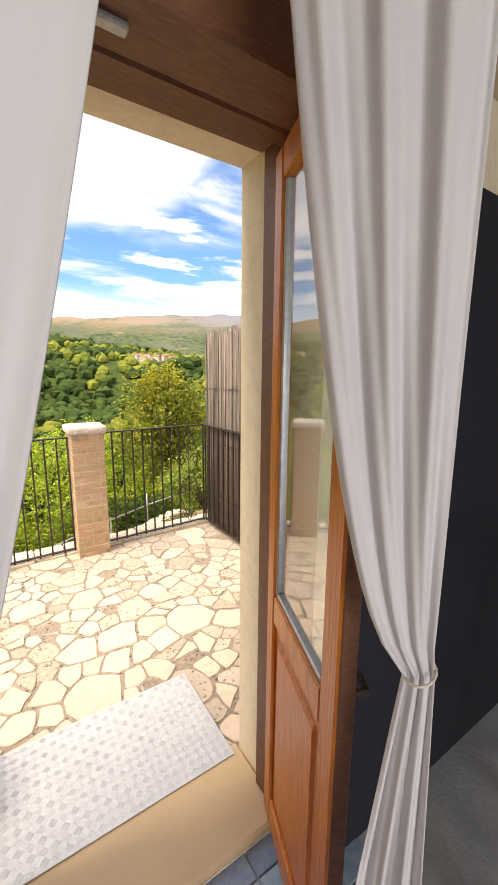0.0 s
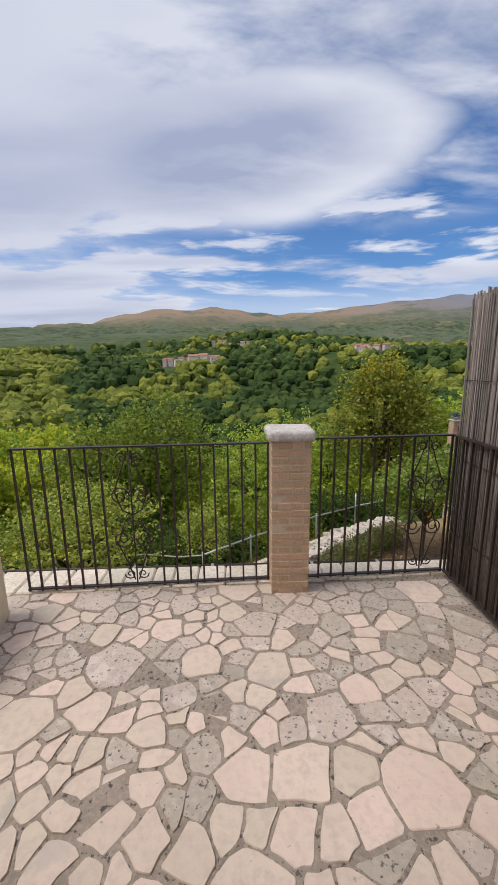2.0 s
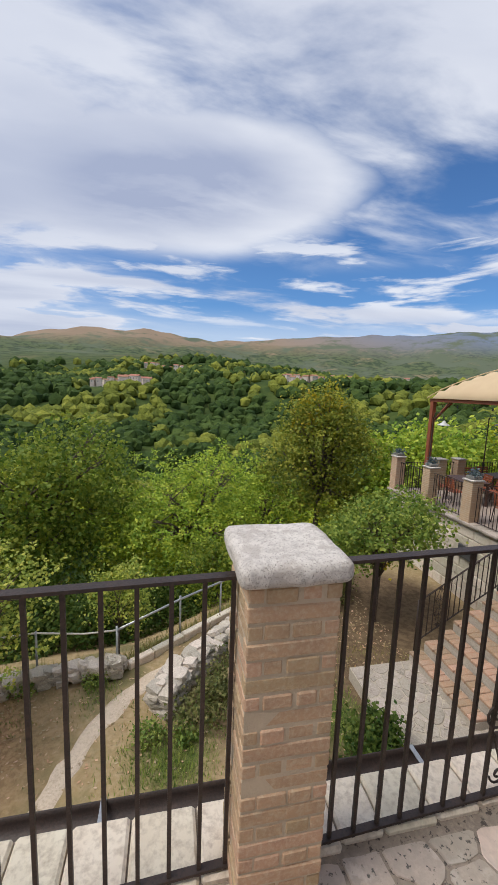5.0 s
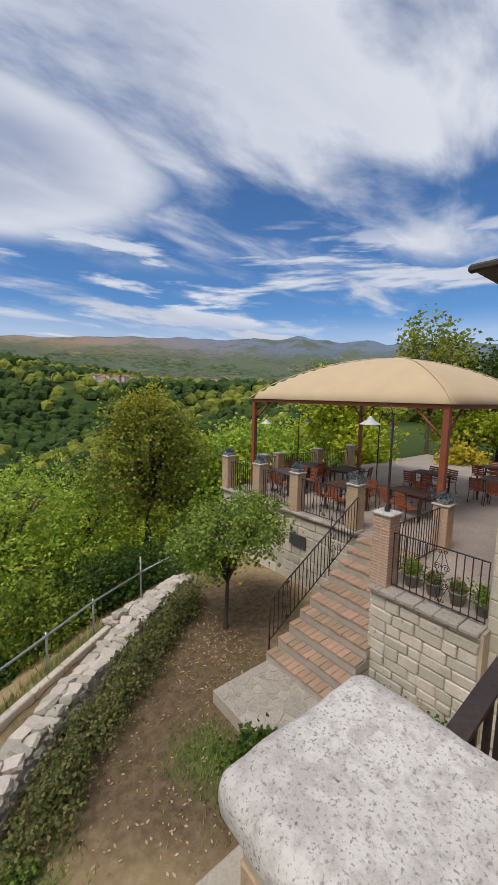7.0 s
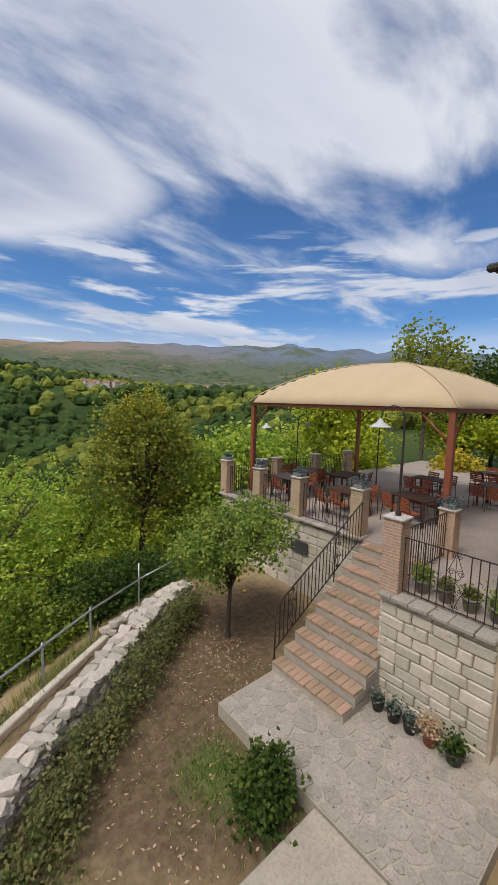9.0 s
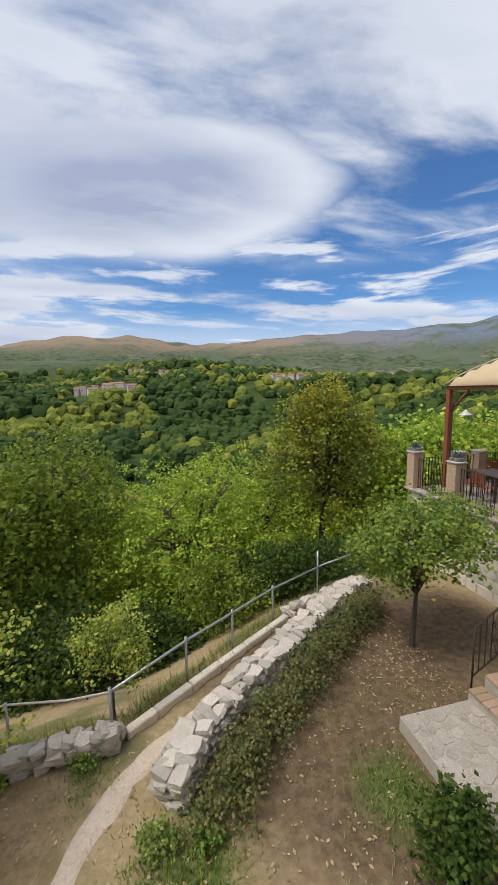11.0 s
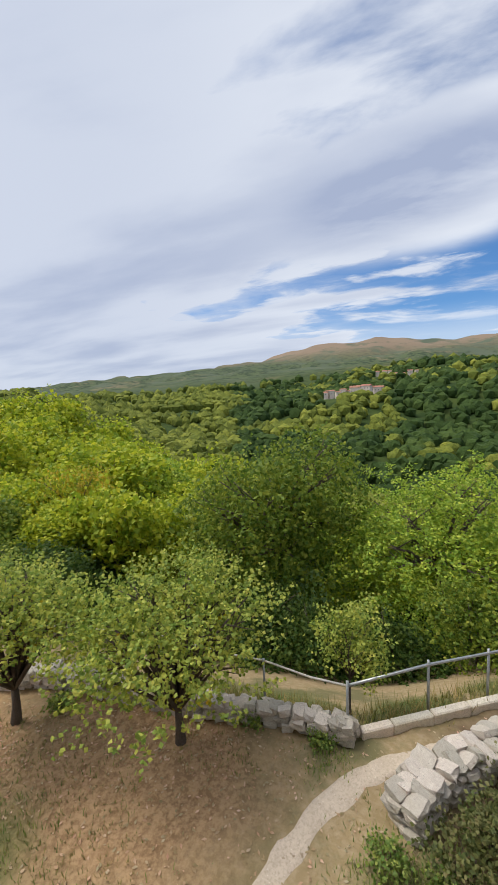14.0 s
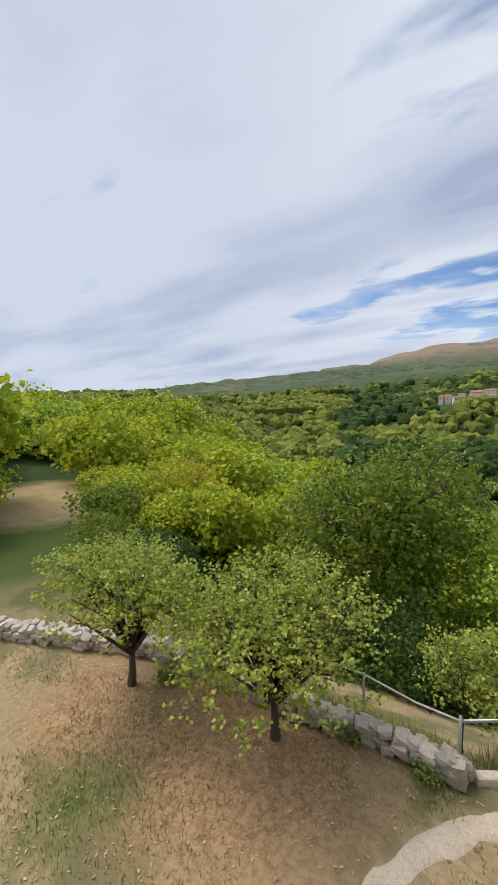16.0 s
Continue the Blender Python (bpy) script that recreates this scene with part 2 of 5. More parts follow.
FLOOR_R = mat("terrace_cement", (0.44, 0.35, 0.29), (0.34, 0.285, 0.25), (0.27, 0.23, 0.20), 1.1, 20, 0.85, 0.35, coords="World")
RUST = mat("rust_painted_post", (0.30, 0.085, 0.04), (0.24, 0.07, 0.035), None, 4, 40, 0.55, 0.15)
CANVAS = mat("cream_canvas", (0.66, 0.50, 0.31), (0.62, 0.46, 0.285), None, 1.5, 120, 0.85, 0.15, leafy=0.12)
CHAIRWOOD = mat("red_slats", (0.36, 0.10, 0.04), (0.28, 0.075, 0.03), None, 6, 40, 0.5, 0.2)
TABLEDARK = mat("dark_table", (0.09, 0.045, 0.03), (0.06, 0.03, 0.02), None, 6, 40, 0.5, 0.2)
POT = mat("clay_pot", (0.38, 0.15, 0.09), (0.30, 0.12, 0.07), None, 8, 50, 0.85, 0.3)
POTGREY = mat("zinc_pot", (0.22, 0.21, 0.19), (0.30, 0.28, 0.25), None, 8, 50, 0.7, 0.3)
POTBLACK = mat("black_pot", (0.02, 0.02, 0.023), (0.03, 0.03, 0.03), None, 8, 50, 0.5, 0.1)
SOIL = mat("soil", (0.09, 0.06, 0.04), (0.13, 0.09, 0.06), (0.3, 0.25, 0.2), 20, 80, 1, 0.8)
BARK = mat("bark", (0.13, 0.095, 0.07), (0.085, 0.065, 0.05), (0.19, 0.15, 0.12), 10, 60, 0.95, 0.9, stretch=(3, 3, 0.6), bumpd=0.03)
HOUSE_W = mat("village_wall", (0.74, 0.64, 0.56), (0.66, 0.55, 0.47), None, 0.3, 3, 0.9, 0.0, vary=0.15)
HOUSE_R = mat("village_roof", (0.40, 0.19, 0.12), (0.34, 0.16, 0.10), None, 0.5, 4, 0.9, 0.0, vary=0.12)
WINDOW_D = mat("dark_window", (0.05, 0.05, 0.06), (0.07, 0.07, 0.07), None, 1, 5, 0.3, 0.0)
ROOFDARK = mat("dark_eave", (0.045, 0.03, 0.025), (0.06, 0.04, 0.03), None, 5, 40, 0.7, 0.3)
GLASSLAMP = mat("lamp_enamel", (0.6, 0.6, 0.58), (0.5, 0.5, 0.48), None, 5, 40, 0.4, 0.0)


def leaf_mat(name, a, b, c, through=0.42):
    return mat(name, a, b, c, 0.9, 5, 0.55, 0.0, island=True, coords="World", leafy=through, spec=0.25)


L_BIG = leaf_mat("oak_leaves", (0.215, 0.290, 0.036), (0.140, 0.210, 0.028), (0.35, 0.39, 0.05))
L_LOCUST = leaf_mat("locust_leaves", (0.40, 0.52, 0.065), (0.29, 0.41, 0.05), (0.56, 0.64, 0.09))
L_YELLOW = leaf_mat("poplar_leaves", (0.31, 0.34, 0.05), (0.22, 0.27, 0.045), (0.43, 0.41, 0.05))
L_PLUM = leaf_mat("plum_leaves", (0.314, 0.404, 0.070), (0.404, 0.463, 0.094), (0.538, 0.538, 0.105))
L_APPLE = leaf_mat("apple_leaves", (0.175, 0.260, 0.045), (0.245, 0.330, 0.058), (0.35, 0.42, 0.080))
L_SHRUB = leaf_mat("shrub_leaves", (0.44, 0.50, 0.035), (0.33, 0.42, 0.03), (0.60, 0.60, 0.05))
L_GOLD = leaf_mat("golden_leaves", (0.56, 0.46, 0.03), (0.44, 0.38, 0.04), (0.62, 0.46, 0.03))
L_DARK = leaf_mat("dark_leaves", (0.051, 0.101, 0.017), (0.077, 0.124, 0.021), (0.111, 0.155, 0.026))
L_HEDGE = leaf_mat("hedge_leaves", (0.21, 0.225, 0.07), (0.14, 0.165, 0.05), (0.32, 0.28, 0.12))
L_SAGE = leaf_mat("sage_leaves", (0.184, 0.218, 0.172), (0.138, 0.172, 0.138), (0.253, 0.276, 0.218))
L_DRY = leaf_mat("dry_leaves", (0.46, 0.32, 0.18), (0.34, 0.22, 0.11), (0.60, 0.48, 0.33), 0.1)
L_GRASS = leaf_mat("grass_blades", (0.319, 0.273, 0.087), (0.188, 0.222, 0.058), (0.525, 0.375, 0.160), 0.2)
L_LAWN = leaf_mat("lawn_blades", (0.22, 0.30, 0.06), (0.16, 0.235, 0.045), (0.34, 0.38, 0.10), 0.3)
L_BLUE = leaf_mat("blue_leaves", (0.103, 0.149, 0.172), (0.138, 0.184, 0.207), (0.184, 0.230, 0.230))


# ---- mesh kit ----
class Kit:
    """Gathers boxes, tubes and faces for one mesh."""

    def __init__(self):
        self.v, self.f, self.smooth = [], [], []

    def face_set(self, verts, faces, smooth=False):
        k = len(self.v)
        self.v.extend(tuple(q) for q in verts)
        self.f.extend(tuple(i + k for i in q) for q in faces)
        self.smooth.extend([smooth] * len(faces))
        return self

    def box(self, x0, x1, y0, y1, z0, z1, bevel=0.0, m=None):
        b = min(bevel, (x1 - x0) * 0.45, (y1 - y0) * 0.45, (z1 - z0) * 0.45)
        if b <= 0:
            pts = [(x, y, z) for z in (z0, z1) for x, y in ((x0, y0), (x1, y0), (x1, y1), (x0, y1))]
            fs = [(3, 2, 1, 0), (4, 5, 6, 7), (0, 1, 5, 4), (1, 2, 6, 5), (2, 3, 7, 6), (3, 0, 4, 7)]
        else:
            pts, fs = [], []
            for z, i in ((z0, b), (z0 + b, 0), (z1 - b, 0), (z1, b)):
                xa, xb, ya, yb = x0 + i, x1 - i, y0 + i, y1 - i
                c = b if not i else 0.0
                pts += [(xa + c, ya, z), (xb - c, ya, z), (xb, ya + c, z), (xb, yb - c, z), (xb - c, yb, z), (xa + c, yb, z), (xa, yb - c, z), (xa, ya + c, z)]
            fs = [tuple(range(7, -1, -1)), tuple(range(24, 32))]
            for r in range(3):
                fs += [(r * 8 + i, r * 8 + (i + 1) % 8, r * 8 + 8 + (i + 1) % 8, r * 8 + 8 + i) for i in range(8)]
        if m is not None:
            pts = [m @ Vector(q) for q in pts]
        return self.face_set(pts, fs)

    def tube(self, path, radius, n=6, cap=True):
        path = [Vector(q) for q in path]
        rs = radius if isinstance(radius, (list, tuple)) else [radius] * len(path)
        pts, fs = [], []
        for i, q in enumerate(path):
            d = (path[min(i + 1, len(path) - 1)] - path[max(i - 1, 0)]).normalized()
            s = d.orthogonal().normalized() if i == 0 else (s - d * s.dot(d)).normalized()
            t = d.cross(s)
            pts += [q + (s * math.cos(2 * math.pi * k / n) + t * math.sin(2 * math.pi * k / n)) * rs[i] for k in range(n)]
        for i in range(len(path) - 1):
            fs += [(i * n + k, i * n + (k + 1) % n, i * n + n + (k + 1) % n, i * n + n + k) for k in range(n)]
        if cap:
            fs += [tuple(range(n - 1, -1, -1)), tuple(range(len(pts) - n, len(pts)))]
        return self.face_set(pts, fs, True)

    def lathe(self, profile, n=16, at=(0, 0, 0)):
        pts, fs = [], []
        for r, z in profile:
            pts += [(at[0] + r * math.cos(2 * math.pi * k / n), at[1] + r * math.sin(2 * math.pi * k / n), at[2] + z) for k in range(n)]
        for i in range(len(profile) - 1):
            fs += [(i * n + k, i * n + (k + 1) % n, i * n + n + (k + 1) % n, i * n + n + k) for k in range(n)]
        return self.face_set(pts, fs, True)

    def mesh(self, name, *mats):
        me = bpy.data.meshes.new(name)
        me.from_pydata(self.v, [], self.f)
        me.polygons.foreach_set("use_smooth", self.smooth)
        for q in mats:
            me.materials.append(q)
        me.update()
        return me

    def make(self, name, material, parent=None, m=None):
        ob = new(name, self.mesh(name, material))
        if parent:
            ob.parent = parent
        if m is not None:
            ob.matrix_basis = m
        return ob


def thing(name, label, category, group="", kind="", at=(0, 0, 0), turn=0):
    ob = new(name)
    ob.matrix_basis = pose(*at, 0, 0, turn)
    ob.empty_display_size = 0.1
    return tagged(ob, label, category, group, kind)


def structure(ob, label, category):
    return tagged(ob, label, category, kind="structure")


def spiral(cx, cz, r, turns, start, sign=1, n=22):
    """A flat scroll in the xz plane."""
    return [(cx + r * (1 - 0.8 * i / n) * math.cos(start + sign * turns * 2 * math.pi * i / n), 0,
             cz + r * (1 - 0.8 * i / n) * math.sin(start + sign * turns * 2 * math.pi * i / n)) for i in range(n + 1)]


# far villages: azimuths, distance, height angle, houses, size
VILLAGES = ((-6.8, -2.8, 430, 0.55, 9, 1.0), (-11, -7, 430, 0.35, 6, 0.7), (-3.5, 3, 640, 3.0, 8, 0.8), (17.0, 22.5, 470, 1.55, 11, 0.95), (22.5, 28, 640, 2.2, 7, 0.7), (29, 40, 620, 1.7, 8, 0.8), (8, 11, 560, 2.2, 4, 0.6), (40, 46, 700, 1.6, 4, 0.8))


# ---- ground: garden, valley and hills in one sheet ----
CX, CY = 0.3, 3.6
RN = [0, 12, 17, 40, 90, 170, 300, 450, 700, 1100, 1900]
AN = [-75, -52, -35, -18, 5, 30, 60]
ZN = {0: -3.88, 12: (-4.0, -4.0, -4.3, -4.6, -4.6, -4.4, -4.2), 17: (-4.1, -4.2, -5.2, -6.2, -6.4, -6.2, -3.8),
      40: (-4.2, -5.0, -11, -15, -17, -14, -2.5), 90: (-2, -2.5, -17, -30, -34, -26, -1), 170: (1, 1, -27, -42, -48, -38, 0),
      300: (4, 2, -27, -26, -30, -26, 4), 450: (6, 0, -16, -4, 6, 5, 8), 700: (8, 6, 4, 8, 38, 14, 12),
      1100: (10, 22, 40, 62, 95, 34, 22), 1900: (14, 66, 120, 150, 150, 95, 80)}
SKYLINE = [(-100, -1.0), (-69, 0.5), (-48, 2.8), (-36, 3.8), (-23, 5.1), (-15.7, 6.7), (-9, 7.5), (-4, 7.85), (1, 7.3), (7, 6.7), (16, 7.5), (26, 8.35),
           (34, 8.1), (41.5, 8.6), (43.5, 8.3), (46.3, 9.2), (51, 7.9), (70, 7.2), (100, 5)]


def lerp_list(x, xs, ys):
    return float(np.interp(x, xs, ys))


def ground_z(x, y):
    dx, dy = x - CX, y - CY
    r, az = math.hypot(dx, dy), math.degrees(math.atan2(dx, dy))
    azc = max(-75, min(60, az))
    rows = []
    for q in RN:
        zs = ZN[q]
        rows.append(zs if isinstance(zs, float) else lerp_list(azc, AN, zs))
    far = 1.6 + 3200 * math.tan(radians(lerp_list(az, [q[0] for q in SKYLINE], [q[1] for q in SKYLINE])))
    z = lerp_list(r, RN + [3200, 4600], rows + [far, far * 0.8])
    # the garden terrace stays level up to its walls
    if -12 < x < 14 and r < 26:
        edge = lerp_list(x, [-12, -6, -0.4, 3.2, 6, 14], [6.8, 8.9, 9.6, 12.0, 13.2, 15.0])
        k = max(0.0, min(1.0, (edge + 0.3 - y) / 0.6))
        z = z * (1 - k) - 3.88 * k
        if y > edge and k == 0:
            z = min(z, max(-9.5, -4.15 - 0.55 * (y - edge - 0.3) * max(0.0, min(1.0, (x + 13) / 7))))
    if r > 250:
        # each village stands on a rise of its own
        for a0, a1, vr, el, *_ in VILLAGES:
            side = max(0.0, a0 - az, az - a1) / 4.0
            k = math.exp(-side * side - ((r - vr) / (75 if r < vr else 120)) ** 2)
            if k > 0.01:
                z += max(0.0, 1.5 + vr * math.tan(radians(el)) - 5.0 - z) * k
    if r > 40:
        amp = min(1.0, (r - 40) / 300)
        z += amp * 9 * noise.noise((x / 160, y / 160, 0.3)) * (1 if r < 1500 else 4)
        if r > 1500:
            z += 25 * noise.noise((x / 420, y / 420, 4.3)) + 9 * noise.noise((x / 120, y / 120, 7.3))
    else:
        z += 0.03 * noise.noise((x * 0.8, y * 0.8, 1.0))
    return z


def ground_sheet():
    kit = Kit()
    rs = [0.01]
    while rs[-1] < 4600:
        rs.append(rs[-1] + max(0.45, rs[-1] * 0.045))
    azs = [-180 + 2.5 * i for i in range(36)] + [-90 + 0.9 * i for i in range(200)] + [90 + 2.5 * i for i in range(36)]
    n = len(azs)
    pts = []
    for r in rs:
        for q in azs:
            x, y = CX + r * math.sin(radians(q)), CY + r * math.cos(radians(q))
            pts.append((x, y, ground_z(x, y)))
    fs = [(i * n + k, i * n + n + k, i * n + n + (k + 1) % n, i * n + (k + 1) % n) for i in range(len(rs) - 1) for k in range(n)]
    kit.face_set(pts, fs, True)
    return kit


def ground_material():
    """Dry grass, litter and a trodden path near by; fields, scrub and bare hills far off, their haze put into the
    colour.
    """
    m = mat("ground", (0.37, 0.265, 0.145), (0.31, 0.235, 0.12), (0.45, 0.34, 0.21), 0.9, 9, 1.0, 0.5, coords="World",
            spots=[((0.20, 0.175, 0.085), 0.35, 0.54), ((0.40, 0.30, 0.20), 16, 0.66), ((0.12, 0.07, 0.045), 24, 0.68)], bumpd=0.05)
    n, l = m.node_tree.nodes, m.node_tree.links
    p = n["Principled BSDF"]
    near = p.inputs["Base Color"].links[0].from_socket
    geo = n.new("ShaderNodeNewGeometry")
    dist = n.new("ShaderNodeVectorMath")
    dist.operation = "DISTANCE"
    dist.inputs[1].default_value = (CX, CY, 0)
    l.new(geo.outputs["Position"], dist.inputs[0])

    def ramp(val, lo, hi):
        r = n.new("ShaderNodeMapRange")
        r.inputs["From Min"].default_value, r.inputs["From Max"].default_value = lo, hi
        l.new(val, r.inputs["Value"])
        return r.outputs[0]

    def tex(s):
        t = n.new("ShaderNodeTexNoise")
        t.inputs["Scale"].default_value, t.inputs["Detail"].default_value, t.inputs["Roughness"].default_value = s, 10, 0.65
        l.new(geo.outputs["Position"], t.inputs["Vector"])
        return t.outputs["Fac"]

    def blend(fac, x, y):
        q = n.new("ShaderNodeMix")
        q.data_type = "RGBA"
        l.new(fac, q.inputs["Factor"])
        for key, val in (("A", x), ("B", y)):
            if isinstance(val, tuple):
                q.inputs[key].default_value = (*val, 1)
            else:
                l.new(val, q.inputs[key])
        return q.outputs["Result"]

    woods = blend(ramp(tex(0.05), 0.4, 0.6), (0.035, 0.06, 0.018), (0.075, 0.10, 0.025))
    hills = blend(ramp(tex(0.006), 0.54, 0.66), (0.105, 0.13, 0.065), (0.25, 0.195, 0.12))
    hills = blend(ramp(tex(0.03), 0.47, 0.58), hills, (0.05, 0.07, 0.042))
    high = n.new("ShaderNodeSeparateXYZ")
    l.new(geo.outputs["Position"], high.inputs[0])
    # distance haze is put into the colour: tops far to the right turn bluish grey
    hazed_tops = blend(ramp(high.outputs["X"], 700, 1900), (0.27, 0.20, 0.14), (0.15, 0.185, 0.25))
    hills = blend(ramp(high.outputs["Z"], 190, 330), hills, hazed_tops)
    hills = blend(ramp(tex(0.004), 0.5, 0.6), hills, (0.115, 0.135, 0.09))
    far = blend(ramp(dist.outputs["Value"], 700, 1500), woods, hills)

    def zone(x, y, inner, outer, colour, under, s):
        """A patch of other ground colour with a ragged outline."""
        d = n.new("ShaderNodeVectorMath")
        d.operation = "DISTANCE"
        d.inputs[1].default_value = (x, y, -3.88)
        l.new(geo.outputs["Position"], d.inputs[0])
        rag = n.new("ShaderNodeMath")
        rag.operation = "MULTIPLY_ADD"
        l.new(tex(s), rag.inputs[0])
        rag.inputs[1].default_value = outer
        l.new(d.outputs["Value"], rag.inputs[2])
        keep = ramp(rag.outputs[0], inner + outer, inner + outer * 0.4)
        return blend(keep, under, colour)

    earth = blend(ramp(tex(7.0), 0.4, 0.62), (0.115, 0.078, 0.048), (0.19, 0.135, 0.08))
    grass = blend(ramp(tex(9.0), 0.38, 0.62), (0.075, 0.105, 0.028), (0.17, 0.175, 0.06))
    leafy = blend(ramp(tex(12.0), 0.42, 0.6), (0.45, 0.29, 0.16), (0.28, 0.17, 0.09))
    for bx, by in ((-4.0, 10.6), (-1.8, 10.9), (0.4, 11.2), (2.4, 12.4), (4.4, 13.6)):
        near = zone(bx, by, 0.9, 1.0, grass, near, 1.3)
    # dark earth and litter, with shade by stairs and apple tree put into the colour
    near = zone(3.6, 9.0, 2.4, 1.6, earth, near, 0.9)
    near = zone(6.0, 10.9, 1.6, 1.4, earth, near, 0.9)
    near = zone(-3.4, 8.0, 1.6, 2.0, leafy, near, 0.8)
    near = zone(-6.0, 7.0, 0.8, 1.6, leafy, near, 0.9)
    near = zone(0.55, 7.4, 0.35, 0.9, grass, near, 1.6)
    near = zone(3.3, 7.6, 0.3, 0.8, grass, near, 1.7)
    near = zone(-4.6, 5.9, 0.2, 1.5, grass, near, 1.1)
    near = zone(-1.6, 6.0, 0.1, 0.9, grass, near, 1.5)
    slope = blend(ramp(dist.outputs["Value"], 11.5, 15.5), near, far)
    stubble = blend(ramp(tex(0.8), 0.4, 0.6), (0.42, 0.31, 0.17), (0.33, 0.25, 0.13))
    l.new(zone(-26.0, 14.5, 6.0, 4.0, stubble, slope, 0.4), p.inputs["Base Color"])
    p.inputs["Specular IOR Level"].default_value = 0.1
    return m


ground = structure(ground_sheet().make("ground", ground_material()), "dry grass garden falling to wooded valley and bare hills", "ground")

PATHM = mat("trodden_path", (0.66, 0.54, 0.42), (0.57, 0.46, 0.35), (0.46, 0.36, 0.265), 3, 30, 1.0, 0.5, coords="World",
            spots=[((0.34, 0.25, 0.165), 9, 0.60), ((0.74, 0.65, 0.54), 34, 0.62)])


def ribbon(name, line, widths, lift, material, label, category):
    """A thin worn track that lies on the ground, with a ragged edge."""
    kit, pts, n = Kit(), [], 7
    for i, (x, y) in enumerate(line):
        a, b = Vector(line[max(i - 1, 0)]), Vector(line[min(i + 1, len(line) - 1)])
        d = (b - a).normalized()
        for k in range(n):
            s = (k / (n - 1) - 0.5) * widths[i] * (1 + 0.4 * noise.noise((x * 2.1, y * 2.1, k * 0.9)) + 0.55 * noise.noise((x * 6.3, y * 6.3, k * 3.1)))
            px, py = x - d.y * s, y + d.x * s
            h = lift if 0 < k < n - 1 else -0.03
            pts.append((px, py, ground_z(px, py) + h))
    fs = [(i * n + k, i * n + k + 1, i * n + n + k + 1, i * n + n + k) for i in range(len(line) - 1) for k in range(n - 1)]
    kit.face_set(pts, fs, True)
    return structure(kit.make(name, material), label, category)


def smooth_line(points, step=0.2):
    out = []
    for i in range(len(points) - 1):
        p0, p1, p2, p3 = (Vector(points[max(0, min(len(points) - 1, i + k))]) for k in (-1, 0, 1, 2))
        n = max(2, int((p2 - p1).length / step))
        for k in range(n):
            t = k / n
            out.append(tuple(0.5 * (2 * p1 + (p2 - p0) * t + (2 * p0 - 5 * p1 + 4 * p2 - p3) * t * t + (3 * p1 - p0 - 3 * p2 + p3) * t ** 3)))
    return out + [tuple(points[-1])]


trail = smooth_line([(-1.6, 5.2), (-1.1, 7.0), (-0.65, 8.1), (-0.05, 8.85), (0.7, 9.4), (2.0, 10.4), (3.2, 11.3), (4.2, 12.1)])
ribbon("path", trail, [0.38 if i < 26 else 0.30 for i in range(len(trail))], 0.02, PATHM, "pale trodden earth path through dry grass", "path")

# ---- terrace ----
TX0, TX1, TY0, TY1 = -1.55, 2.12, 0.87, 3.42
slab = Kit().box(TX0 - 0.3, TX1 + 0.25, TY0, 3.70, -3.7, -0.008).make("terrace_floor", MORTAR)
structure(slab, "mortared crazy-paved terrace floor of pale stone", "floor")


def clip_cell(poly, mid, normal):
    out = []
    for i, p in enumerate(poly):
        q = poly[(i + 1) % len(poly)]
        dp, dq = (p - mid).dot(normal), (q - mid).dot(normal)
        if dp <= 0:
            out.append(p)
        if dp * dq < 0:
            out.append(p + (q - p) * (dp / (dp - dq)))
    return out


def paving(x0, x1, y0, y1, size, joint, rng):
    """Irregular stones: weighted cells round scattered seeds of very uneven size, with sharp, ragged corners."""
    seeds = []
    for tries in range(7000):
        q = Vector((rng.uniform(x0, x1), rng.uniform(y0, y1)))
        r = size * (rng.choice((0.78, 0.62, 0.5, 0.4)) if tries < 160 else rng.choice((0.42, 0.3, 0.22)) if tries < 1500 else rng.choice((0.3, 0.2)))
        if all(math.hypot((q - c).x, (q - c).y) > (r + o) * 0.72 for c, o in seeds):
            seeds.append((q, r))
    cells = []
    for s, r in seeds:
        poly = [Vector(q) for q in ((x0, y0), (x1, y0), (x1, y1), (x0, y1))]
        for o, ro in seeds:
            if o is not s and (o - s).length < size * 4:
                d = o - s
                cut_at = d * ((d.length_squared + 0.45 * (r * r - ro * ro)) / (2 * d.length_squared))
                turn = d.normalized()
                bias = 0.34 * math.sin((s.x + o.x) * 23 + (s.y + o.y) * 17)
                turn = Vector((turn.x - turn.y * bias, turn.y + turn.x * bias)).normalized()
                poly = clip_cell(poly, s + cut_at - turn * joint / 2 * rng.uniform(0.5, 1.7), turn)
                if len(poly) < 3:
                    break
        if len(poly) < 3:
            continue
        cut = []
        for i, p in enumerate(poly):
            a, b = poly[i - 1], poly[(i + 1) % len(poly)]
            k = rng.uniform(0.03, 0.13)
            cut += [p + (a - p) * k, p + (b - p) * k]
        ragged = []
        for i, p in enumerate(cut):
            q = cut[(i + 1) % len(cut)]
            ragged += [p, (p + q) / 2 + Vector((rng.uniform(-1, 1), rng.uniform(-1, 1))) * min(0.009, (q - p).length * 0.09)]
        cells.append(ragged)
    return cells


